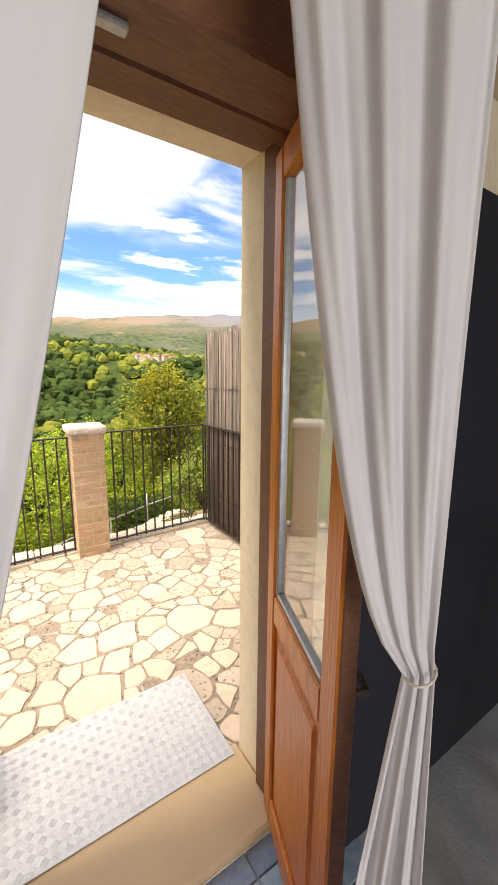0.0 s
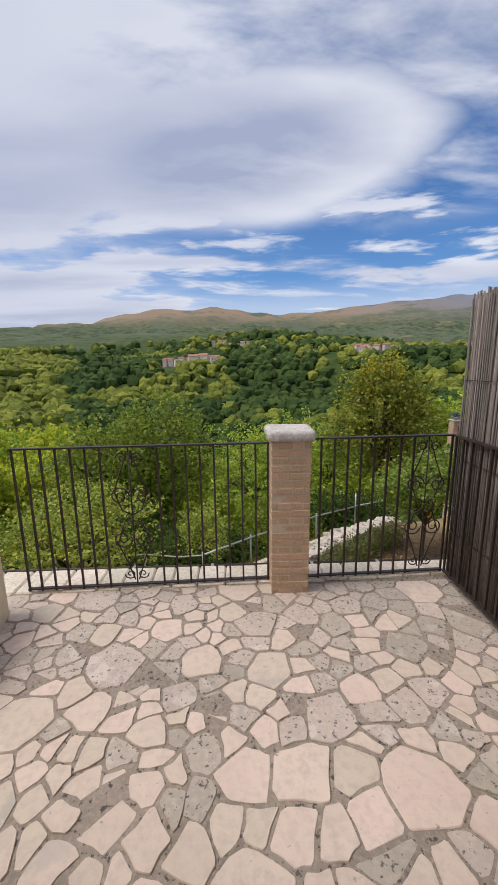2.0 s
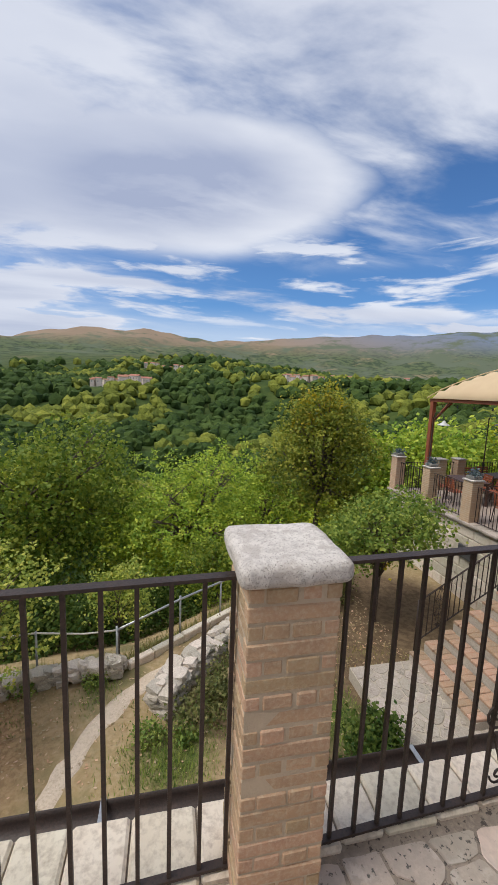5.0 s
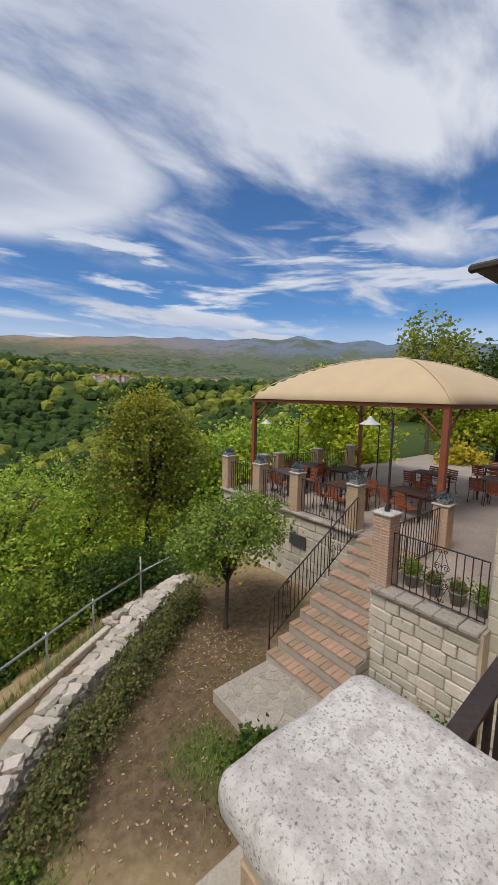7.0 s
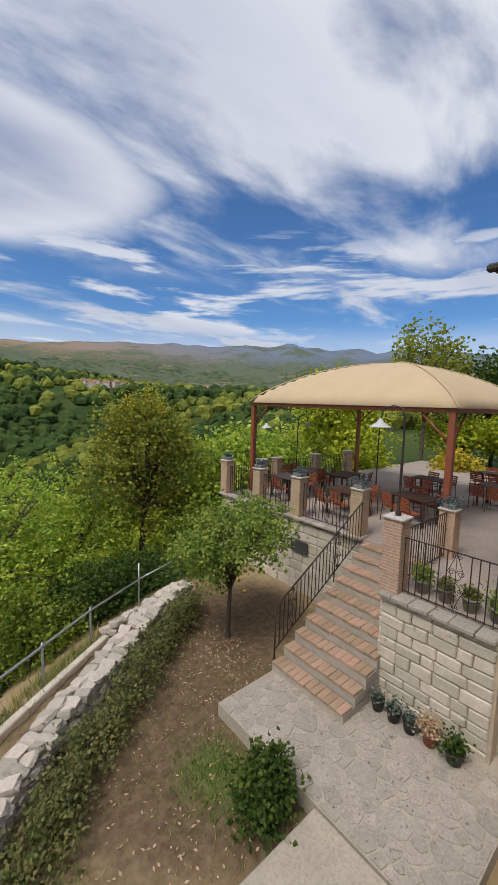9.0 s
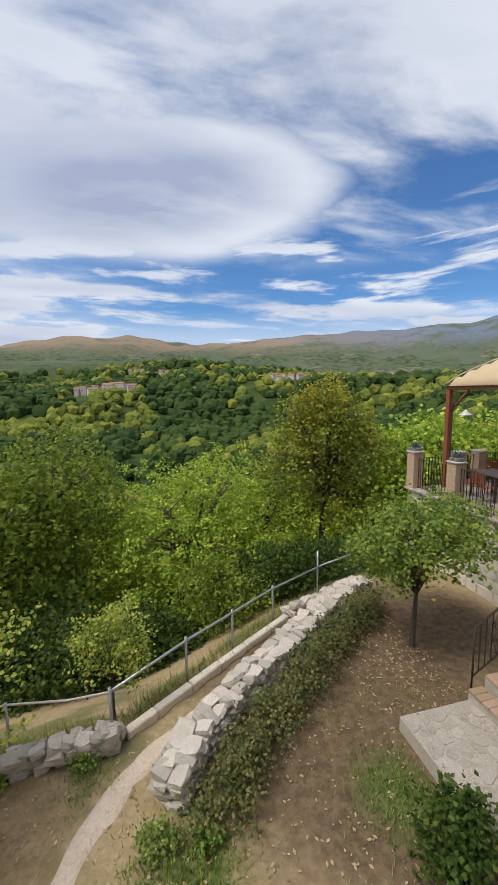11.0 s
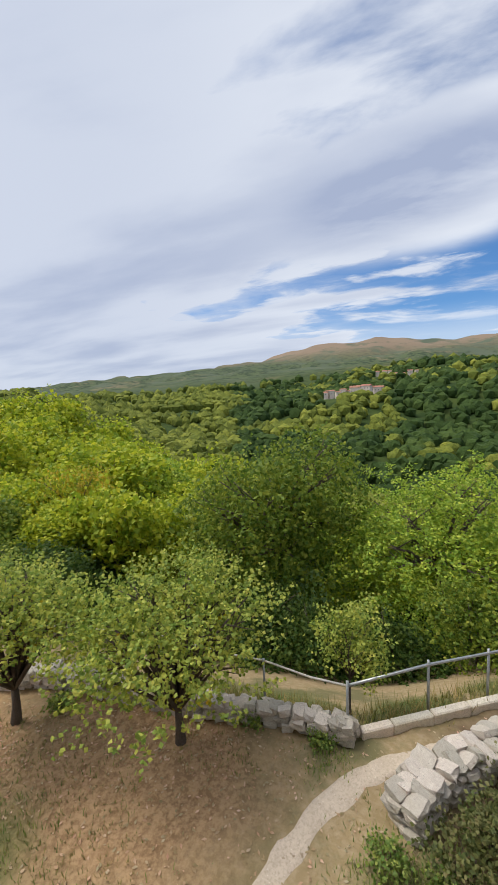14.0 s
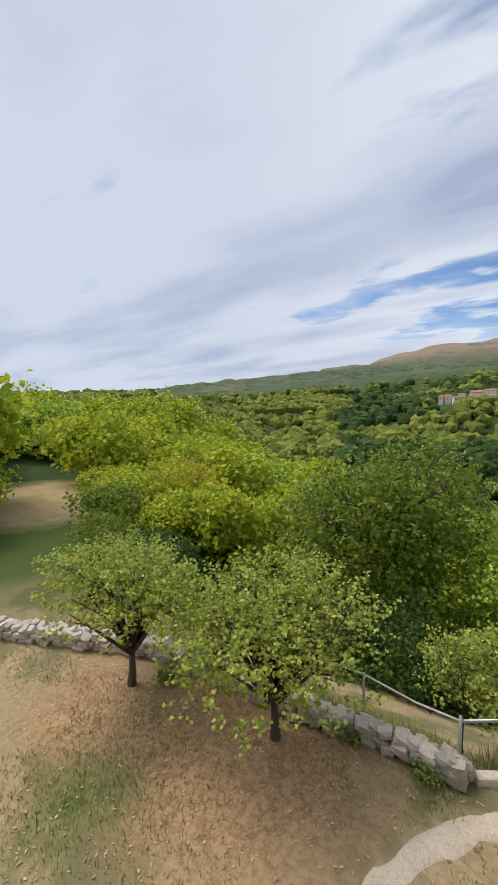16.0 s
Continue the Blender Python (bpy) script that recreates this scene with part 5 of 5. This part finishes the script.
def lobes(rx, rz, z, n, seed, spread=0.55, size=0.55):
    rng = random.Random(seed)
    out = [(0, 0, z, rx * 0.72, rx * 0.72, rz * 0.8)]
    for i in range(n):
        a = i * 2.4 + rng.random()
        h = rng.uniform(-0.55, 0.6)
        q = math.sqrt(max(0.1, 1 - h * h)) * spread
        s = size * rng.uniform(0.75, 1.15)
        out.append((math.cos(a) * rx * q, math.sin(a) * rx * q, z + h * rz * 0.75, rx * s, rx * s, rz * s))
    return out


tree("oak_tree", "rounded dense green broadleaf tree below the wall", (-5.2, 18.8, -7.0), (0, 0, 2.2), lobes(4.1, 4.1, 3.0, 15, 1), 21000, 0.17, L_BIG, 0.22, 1)
tree("locust_tree", "bright green feathery locust tree", (1.6, 18.6, -7.2), (0, 0, 2.2), lobes(3.4, 3.4, 2.9, 12, 2), 18000, 0.16, L_LOCUST, 0.18, 2, droop=0.15, narrow=0.3, spray=0.7)
tree("locust_tree", "bright green feathery locust tree", (4.9, 20.5, -8.0), (0, 0, 2.2), lobes(2.6, 2.6, 3.3, 8, 12), 7000, 0.16, L_LOCUST, 0.16, 13, droop=0.15, narrow=0.3, spray=0.6)
tree("poplar_tree", "tall airy tree with yellowing top", (7.7, 19.6, -6.6), (0.1, 0, 3.2), [(0, 0, 5.9, 1.9, 1.8, 2.0), (0.3, 0, 7.5, 1.2, 1.2, 1.2), (-1.5, 0.2, 4.5, 1.7, 1.5, 1.5), (1.7, -0.3, 4.6, 1.7, 1.5, 1.6), (0.5, 0, 3.0, 2.2, 1.8, 1.1), (-1.2, 0.3, 6.6, 1.1, 1.0, 1.3), (1.5, 0, 6.4, 1.2, 1.1, 1.2)],
     13000, 0.15, L_YELLOW, 0.17, 3, extra=([(0.2, 0, 7.9, 1.0, 1.0, 1.0), (-0.6, 0, 7.2, 0.9, 0.9, 0.9)], 450, L_GOLD), shell=0.25, forks=4)
tree("apple_tree", "small green fruit tree near the stairs", (5.43, 10.15, -3.88), (0.05, 0, 1.15), lobes(1.4, 1.1, 2.35, 10, 4, 0.66, 0.45), 9000, 0.08, L_APPLE, 0.06, 4, extra=(lobes(1.3, 0.9, 2.3, 4, 6), 50, L_GOLD), shell=0.3, droop=0.5)
GT = "fruit trees on the lawn"
tree("plum_tree", "low plum tree with yellow-flecked leaves", (-2.97, 8.36, -3.88), (-0.05, 0.05, 0.5), lobes(1.45, 1.05, 1.8, 9, 5, 0.62), 9500, 0.07, L_PLUM, 0.08, 5, extra=(lobes(1.45, 0.9, 1.6, 5, 9), 90, L_GOLD), group=GT, shell=0.2, forks=4, droop=-0.1, spray=0.42)
tree("plum_tree", "low plum tree with yellow-flecked leaves", (-5.9, 7.72, -3.88), (0.05, 0, 0.65), lobes(1.45, 1.05, 2.0, 9, 7, 0.62), 8000, 0.07, L_PLUM, 0.08, 6, extra=(lobes(1.45, 0.9, 1.8, 5, 8), 110, L_GOLD), group=GT, shell=0.15, forks=4, droop=-0.1, spray=0.42)
tree("sapling", "thin leafy sapling behind the fence", (-0.55, 10.25, -4.5), (0, 0, 0.9), lobes(0.72, 0.85, 1.75, 6, 8), 2600, 0.06, L_PLUM, 0.03, 7, shell=0.2)

# trees behind the dining terrace
for i, (x, y, z, h, rx, ma, n) in enumerate(((20.5, 18.0, -3.0, 8.0, 3.0, L_SHRUB, 5000), (25.0, 15.0, -2.5, 11.0, 2.4, L_YELLOW, 3000), (16.0, 20.0, -4.5, 6.8, 3.0, L_LOCUST, 5000),
                                              (30.0, 12.5, -2.0, 9.0, 3.6, L_DARK, 5000), (19.0, 15.8, -3.5, 4.6, 1.8, L_SHRUB, 2500), (27.0, 9.5, -2.0, 6.0, 2.4, L_SHRUB, 3000), (12.3, 19.0, -6.0, 6.4, 2.8, L_LOCUST, 4500), (22.5, 11.8, -2, 3.0, 1.3, L_GOLD, 1200), (34, 7.0, -2, 9.0, 3.8, L_DARK, 4000), (27.5, 13.5, -2, 4.5, 2.6, L_SHRUB, 2500), (25.5, 7.0, -2, 3.4, 2.2, L_SHRUB, 2200), (29.0, 10.0, -2, 4.2, 2.6, L_BIG, 2500))):
    tree("hillside_tree", "leafy tree rising behind the dining terrace", (x, y, min(z, ground_z(x, y))), (0, 0, h * 0.35), lobes(rx, h * 0.36, h * 0.64, 7, 40 + i), n, 0.24, ma, 0.14, 60 + i, group="trees behind the dining terrace", shell=0.35)


def bush(name, label, at, blobs, leaves, leaf, material, seed, group=""):
    rng = random.Random(seed)
    b = thing(name, label, "shrub", group, at=at)
    wood, green = Kit(), Kit()
    for q in range(9):
        bl = blobs[q % len(blobs)]
        wood.tube([(bl[0] * 0.7, bl[1] * 0.7, -0.1), (bl[0] + rng.uniform(-0.3, 0.3) * bl[3], bl[1] + rng.uniform(-0.3, 0.3) * bl[4], bl[2] + 0.3 * bl[5])], [0.012, 0.003], 4)
    wood.make("stems", BARK, b)
    crown(green, blobs, leaves, leaf, rng, 0.2, 0.1, 0.4)
    tagged(green.make("leaves", material, b), kind="stuff")
    return b


rng = random.Random(91)
hl = smooth_line([(0.95, 8.05), (1.6, 8.8), (2.5, 9.5), (3.5, 10.3), (4.4, 11.0), (5.0, 11.4)], 0.7)
for i, (x, y) in enumerate(hl):
    s = rng.uniform(0.8, 1.3)
    bush("hedge_bush", "straggly dry green bush along the wall", (x + 0.12, y - 0.05, -3.88), [(0, 0, 0.26 * s, 0.48, 0.42, 0.36 * s), (0.2, 0.15, 0.34 * s, 0.3, 0.3, 0.32 * s), (-0.25, -0.1, 0.2, 0.34, 0.3, 0.2)], 950, 0.06, L_HEDGE, 300 + i, "bushes along the garden wall")
bush("round_bush", "dark green bush beside the slab", (3.45, 6.75, -3.88), [(0, 0, 0.32, 0.42, 0.42, 0.4), (0.2, 0.15, 0.45, 0.26, 0.26, 0.28)], 1800, 0.075, L_DARK, 333)
for i, (x, y, s) in enumerate(((0.2, 7.75, 0.25), (-0.85, 9.1, 0.2), (-2.0, 9.1, 0.22), (-5.4, 8.2, 0.2), (0.75, 7.7, 0.16))):
    bush("weed_clump", "green weed clump by the stones", (x, y, -3.88), [(0, 0, s * 0.5, s, s, s * 0.6)], 500, 0.05, L_LAWN, 350 + i, "weed clumps in the garden")


def pot_plant(at, r, h, pot, leafm, seed, spread, n, label):
    p = thing("potted_plant", label, "potted plant", "potted plants", at=at)
    Kit().lathe([(0.001, 0), (r * 0.72, 0), (r * 0.98, h * 0.86), (r * 1.08, h * 0.86), (r * 1.08, h), (r * 0.96, h), (r * 0.92, h * 0.88), (0.001, h * 0.86)], 14).make("pot", pot, p)
    g = Kit()
    crown(g, [(0, 0, h + spread * 0.45, spread, spread, spread * 0.7)], n, 0.05, random.Random(seed), 0.1)
    tagged(g.make("leaves", leafm, p), kind="stuff")


for i, (x, y, r, pt, lm) in enumerate(((5.98, 6.62, 0.11, POTBLACK, L_SAGE), (5.98, 6.33, 0.12, POTBLACK, L_SAGE), (5.98, 6.05, 0.12, POTBLACK, L_SAGE), (6.0, 5.74, 0.12, POT, L_DRY), (5.98, 5.38, 0.14, POTBLACK, L_DARK))):
    pot_plant((x, y, LZ + 0.012), r, 0.2, pt, lm, 400 + i, 0.1 + 0.06 * (i > 2), 120 + 200 * (i > 2), "small plant in a round pot by the wall")
for i, y in enumerate((6.45, 6.05, 5.65, 5.25)):
    pot_plant((6.95, y, FZ), 0.14, 0.24, POTGREY, L_APPLE if i in (0, 3) else L_HEDGE, 420 + i, 0.2 if i in (0, 3) else 0.1, 420, "leafy plant in a grey pot behind the railing")
for px, py, ph in ((8.55, 8.85, 1.15), (9.1, 6.9, 1.05), (8.5, 10.85, 1.12), (8.5, 12.55, 1.12), (8.5, 14.3, 1.15)):
    b = thing("planter_box", "blue-grey succulents in a low pier-top planter", "planter", "planters on the piers", at=(px, py, FZ + ph + (0.1 if px < 9 else 0.05)))
    Kit().box(-0.14, 0.14, -0.14, 0.14, 0, 0.09, 0.01).make("box", POTGREY, b)
    g = Kit()
    crown(g, [(0, 0, 0.12, 0.24 if py < 9 else 0.14, 0.24 if py < 9 else 0.14, 0.1)], 260, 0.05, random.Random(int(py * 10)), 0.2)
    tagged(g.make("leaves", L_BLUE, b), kind="stuff")

# ---- stone house at the terrace's side ----
hs = thing("stone_house", "white limestone house with a dark eave and brick chimney", "house")
Kit().box(6.68, 12, 1.0, 5.10, -3.95, 3.35).make("wall", JOINT, hs)
rng = random.Random(61)
z = -3.6
while z < 3.3:
    h = min(rng.uniform(0.24, 0.36), 3.32 - z)
    y = 5.08
    while y > 2.6:
        L = rng.uniform(0.3, 0.62)
        k = Kit().box(6.61, 6.72, y - L + 0.006, y - 0.004, z + 0.005, z + h - 0.005, 0.012)
        k.make("block", LIMESTONE, hs)
        y -= L
    z += h
Kit().box(6.1, 12.4, 0.9, 5.5, 3.38, 3.44, 0.01).make("eave", ROOFDARK, hs)
Kit().box(6.02, 6.12, 0.9, 5.56, 3.36, 3.47, 0.03).make("gutter", ROOFDARK, hs)
Kit().box(6.5, 6.66, 0.95, 5.1, 3.2, 3.375, 0.01).make("cornice", LIMESTONE, hs)
ch = Kit()
for i in range(27):
    ch.box(6.62 + 0.004 * (i % 2), 7.4, 4.45, 5.33 - 0.004 * (i % 2), 3.45 + i * 0.068, 3.45 + i * 0.068 + 0.060, 0.006)
ch.make("chimney", FLAGS, hs)
Kit().box(6.55, 7.46, 4.4, 5.4, 5.29, 5.37, 0.015).make("chimney_cap", CONCRETE, hs)

# ---- villages ----
def far_house(at, w, d, h, turn, group):
    b = thing("village_house", "far pale house with a tiled roof", "house", group, at=at, turn=turn)
    Kit().box(-w / 2, w / 2, -d / 2, d / 2, -6, h).make("wall", HOUSE_W, b)
    k = Kit().face_set([(-w / 2 - .4, -d / 2 - .4, h), (w / 2 + .4, -d / 2 - .4, h), (w / 2 + .4, d / 2 + .4, h), (-w / 2 - .4, d / 2 + .4, h), (-w / 2 - .4, 0, h + d * 0.22), (w / 2 + .4, 0, h + d * 0.22)],
                       [(0, 1, 5, 4), (2, 3, 4, 5), (1, 2, 5), (3, 0, 4), (3, 2, 1, 0)])
    k.make("roof", HOUSE_R, b)
    k = Kit()
    for fl in range(int(h // 3)):
        for i in range(int(w // 3)):
            x = -w / 2 + 1.5 + i * 3
            k.box(x - 0.35, x + 0.35, -d / 2 - 0.06, -d / 2 + 0.05, 1.1 + fl * 3, 2.2 + fl * 3)
    if k.v:
        k.make("windows", WINDOW_D, b)


rng = random.Random(17)
for az0, az1, r, el, n, s in VILLAGES:
    for i in range(n):
        az_h = az0 + (az1 - az0) * (i + rng.uniform(0.1, 0.9)) / n
        rr = r + rng.uniform(-26, 26)
        x, y = CX + rr * math.sin(radians(az_h)), CY + rr * math.cos(radians(az_h))
        z = 1.5 + rr * math.tan(radians(el + rng.uniform(-0.18, 0.18)))
        far_house((x, y, max(min(z, ground_z(x, y) + 4), ground_z(x, y) + 0.5)), rng.uniform(6, 10) * s, rng.uniform(6, 9) * s, rng.uniform(3.6, 7) * s, -az_h + rng.uniform(-30, 30), "village houses")

# ---- woods of the valley ----
def woods(name, label, material, picks, seed, lumps):
    """Many small crowns, each an uneven many-sided lump, in one object."""
    rng = random.Random(seed)
    shapes = []
    for s in range(10):
        bm = bmesh.new()
        bmesh.ops.create_icosphere(bm, subdivisions=lumps, radius=1)
        for q in bm.verts:
            q.co *= 1 + 0.45 * noise.noise(q.co * 2.2 + Vector((s * 7, seed, 0))) + rng.uniform(-0.14, 0.14)
        shapes.append(([tuple(q.co) for q in bm.verts], [tuple(v.index for v in f.verts) for f in bm.faces]))
        bm.free()
    vs, fs = [], []
    for x, y, z, r, h in picks:
        pv, pf = shapes[rng.randrange(10)]
        k, t = len(vs), rng.uniform(0, 6.3)
        c, sn = math.cos(t) * r, math.sin(t) * r
        vs.extend((x + p[0] * c - p[1] * sn, y + p[0] * sn + p[1] * c, z + p[2] * h) for p in pv)
        fs.extend((a + k, b + k, d + k) for a, b, d in pf)
    kit = Kit()
    kit.v, kit.f, kit.smooth = vs, fs, [False] * len(fs)
    ob = kit.make(name, material)
    return tagged(ob, label, "woods", kind="stuff")


def far_leaf(name, a, b, c):
    m = mat(name, a, b, c, 0.06, 0.9, 0.8, 0.9, island=True, coords="World", spec=0.1, bumpd=0.8)
    return m


W_DARK = far_leaf("far_woods_dark", (0.042, 0.075, 0.018), (0.065, 0.10, 0.022), (0.028, 0.05, 0.013))
W_LIGHT = far_leaf("far_woods_light", (0.22, 0.235, 0.036), (0.155, 0.18, 0.03), (0.075, 0.10, 0.02))
rng = random.Random(55)
dark, light = [], []
for _ in range(8400):
    r = 62 * (900 / 62) ** rng.random() ** 0.85
    q = rng.uniform(-80, 70)
    x, y = CX + r * math.sin(radians(q)), CY + r * math.cos(radians(q))
    size = 2.3 + r * 0.0086 + rng.uniform(-0.6, 0.9)
    k = noise.noise((x / 90, y / 90, 2.0)) + noise.noise((x / 30, y / 30, 5.0)) * 0.5
    if any(a0 - 0.6 < q < a1 + 0.6 and vr - 46 < r < vr + 26 for a0, a1, vr, *_ in VILLAGES):
        continue
    if r > 330 and noise.noise((x / 70, y / 70, 8.0)) > 0.38:
        continue
    (light if (k > 0.12 or q < -24 or r < 100) else dark).append((x, y, ground_z(x, y) + size * 0.5, size, size * rng.uniform(0.8, 1.15)))
reach = lambda p: math.hypot(p[0] - CX, p[1] - CY)
woods("valley_woods", "dark green woods on the valley's near slopes", W_DARK, [p for p in dark if reach(p) < 280], 3, 2)
woods("hill_woods", "yellow-green woods and scrub on the near slopes", W_LIGHT, [p for p in light if reach(p) < 280], 4, 2)
woods("far_valley_woods", "dark green woods on the far slope", W_DARK, [p for p in dark if reach(p) >= 280], 5, 1)
woods("far_hill_woods", "lighter green woods on the far hills", W_LIGHT, [p for p in light if reach(p) >= 280], 6, 1)

# leafy scrub in the middle distance: a few crowns, repeated
def scrub_kind(label, material, seed, n, group, leaf=0.27):
    rng = random.Random(seed)
    t = thing("scrub_tree", label, "tree", group)
    g, w = Kit(), Kit()
    bl = lobes(2.6, 2.0, 2.2, 7, seed)
    limbs(w, (0, 0, 0), (0, 0, 1.2), bl, 0.11, rng, 1)
    w.make("trunk", BARK, t)
    crown(g, bl, n, leaf, rng, 0.5)
    tagged(g.make("leaves", material, t), kind="stuff")
    return t


GS = "scrub on the slope"
kinds = [scrub_kind("bright green scrubby tree on the slope", L_SHRUB, 501, 3200, GS), scrub_kind("yellow-green scrubby tree on the slope", L_SHRUB, 502, 3200, GS),
         scrub_kind("fresh green scrubby tree on the slope", L_LOCUST, 503, 3200, GS), scrub_kind("dark green scrubby tree on the slope", L_BIG, 504, 3200, GS)]
# the first kind's dark leaf colour carries the shade under the trees
under = [scrub_kind("leafy undergrowth behind the fence, tree shade put into its dark colour", L_DARK, 511, 4200, GS, 0.19), scrub_kind("green leafy undergrowth behind the fence", L_BIG, 512, 4200, GS, 0.17)]
gold = scrub_kind("small tree with golden autumn leaves", L_GOLD, 505, 1500, GS, 0.2)
spots = []
rng = random.Random(41)
for _ in range(4000):
    q, r = rng.uniform(-78, 48), rng.uniform(19, 62)
    x, y = CX + r * math.sin(radians(q)), CY + r * math.cos(radians(q))
    if (-74 < q < -60 and r < 46) or (q > 20 and r < 30) or math.hypot(x + 5.2, y - 18.8) < 4.5 or math.hypot(x - 2, y - 18.6) < 4 or math.hypot(x - 7.7, y - 19.6) < 4:
        continue
    if q > 34 and (x < 18 and y < 16 or y < 22):
        continue
    if all(math.hypot(x - sx, y - sy) > 3.3 + sr * 0.02 for sx, sy, sr in spots):
        spots.append((x, y, r))
    if len(spots) > 105:
        break
for x, y in ((-8.2, 13.2), (-6.0, 13.8), (-3.6, 14.2), (-1.6, 13.8), (0.3, 14.0), (2.2, 14.6), (4.0, 15.6), (-10.4, 12.2), (5.8, 16.4), (-12.8, 11.6), (9.2, 17.5), (-2.6, 16.6)):
    spots.append((x, y, 15))
for x, y in ((-13.0, 14.8), (-11.0, 16.0), (-9.0, 16.8), (-15.2, 17.4), (-12.6, 18.6), (-17.5, 19.5), (-10.2, 20.0), (-15.5, 13.6), (-19.5, 17.0)):
    spots.append((x, y, 17))
used = set()
for i, (x, y, r) in enumerate(spots):
    kd = rng.choice(under if r < 16 else kinds[:2] if x < -8 and rng.random() < 0.7 else kinds)
    s = rng.uniform(0.75, 1.15) * (1.75 if r > 28 and x < -9 else 1.0 if r > 28 else 0.8 if r > 16 else 0.62)
    m = pose(x, y, ground_z(x, y) - 0.3, 0, 0, rng.uniform(0, 360))
    o = kd if kd not in used else None
    if o:
        used.add(kd)
        kd.matrix_basis = m
    else:
        o = copy_thing(kd, m)
    o.scale = (s, s, s * rng.uniform(0.85, 1.2))
gold.matrix_basis = pose(-14.5, 17.5, ground_z(-14.5, 17.5) - 0.2)
gold.scale = (0.7, 0.7, 0.95)

# ---- litter and tufts on the lawn ----
rng = random.Random(19)
dry, tuft, green = Kit(), Kit(), Kit()
for _ in range(15000):
    x, y = rng.uniform(-8, 5.6), rng.uniform(4.6, 11.8)
    near_tree = min(math.hypot(x + 2.97, y - 8.36), math.hypot(x + 5.9, y - 7.72), math.hypot(x - 5.4, y - 10.1))
    if rng.random() > 0.22 + 0.75 * math.exp(-near_tree ** 2 / 2.5) or y > lerp_list(x, [-12, -6, -0.4, 3.2, 6], [6.8, 8.5, 9.2, 11.4, 12]) or (x > 3.9 and y < 8.6) or (x > 1.2 and y < 6.35):
        continue
    z = ground_z(x, y) + 0.008
    a, s = rng.uniform(0, 6.3), rng.uniform(0.016, 0.04)
    d, e2 = Vector((math.cos(a), math.sin(a), 0)) * s, Vector((-math.sin(a), math.cos(a), 0)) * s * 0.5
    p = Vector((x, y, z))
    dry.face_set([p - d, p + e2 + Vector((0, 0, 0.008)), p + d + Vector((0, 0, 0.012)), p - e2 + Vector((0, 0, 0.005))], [(0, 1, 2, 3)])
tagged(dry.make("leaf_litter", L_DRY), "fallen dry leaves scattered on the lawn", "leaf litter", kind="stuff")
for gx, gy, gr, count in ((0.55, 7.4, 0.75, 2600), (3.3, 7.6, 0.7, 1800), (-4.6, 5.9, 1.3, 1100), (-1.6, 6.0, 0.7, 1000), (-0.7, 8.9, 0.4, 500)):
    for _ in range(count):
        x, y = rng.gauss(gx, gr * 0.55), rng.gauss(gy, gr * 0.55)
        if (x > 3.85 and y < 8.5) or (x > 1.15 and y < 6.35) or min(math.hypot(x - px, y - py) for px, py in trail[::3]) < 0.28:
            continue
        p, h, a = Vector((x, y, ground_z(x, y))), rng.uniform(0.04, 0.11), rng.uniform(0, 6.3)
        o = Vector((math.cos(a), math.sin(a), 0))
        w = Vector((-o.y, o.x, 0)) * 0.006
        green.face_set([p - w, p + w, p + o * h * 0.5 + Vector((0, 0, h))], [(0, 1, 2)])
tagged(green.make("green_grass", L_LAWN), "fresh green grass in patches on the lawn", "grass", kind="stuff")
for _ in range(17000):
    x, y = rng.uniform(-9, 5.6), rng.uniform(4.4, 13.5)
    edge = lerp_list(x, [-12, -6, -0.4, 3.2, 6], [6.8, 8.6, 9.3, 11.6, 12.4])
    beyond = edge + 0.05 < y < edge + 1.3
    if not beyond and (y > edge or noise.noise((x * 0.5, y * 0.5, 3)) < 0.02) or (x > 3.9 and y < 8.65) or (x > 1.15 and y < 6.35):
        continue
    if min(math.hypot(x - px, y - py) for px, py in trail[::3]) < 0.4:
        continue
    p = Vector((x, y, ground_z(x, y)))
    for b in range(3):
        h = rng.uniform(0.03, 0.07) if not beyond else rng.uniform(0.12, 0.35)
        a = rng.uniform(0, 6.3)
        o = Vector((math.cos(a), math.sin(a), 0))
        w = Vector((-o.y, o.x, 0)) * (0.005 if not beyond else 0.008)
        q = p + o * rng.uniform(0, 0.03)
        tuft.face_set([q - w, q + w, q + o * h * 0.5 + Vector((0, 0, h))], [(0, 1, 2)])
tagged(tuft.make("grass_tufts", L_GRASS), "dry grass tufts on the lawn and bank", "grass", kind="stuff")

# ---- paving, last ----
rng = random.Random(23)
wear_at = lambda c: max(0.05, min(0.95, 0.12 + 0.85 * max(0.0, (c.y - 2.35) / 0.9) + 1.1 * noise.noise((c.x * 1.1, c.y * 1.1, 6.0))))
lay_stones(paving(TX0, TX1, TY0 + 0.03, TY1, 0.29, 0.013, rng), slab, "paving_stone", PAVING, -0.018, 0.016, rng, PAVING_WORN, wear_at)
land_ob = bpy.data.objects["landing"]
lay_stones(paving(3.95, 6.24, 4.62, 8.42, 0.36, 0.02, rng), land_ob, "flagstone", FLAGS, LZ - 0.012, 0.02, rng)
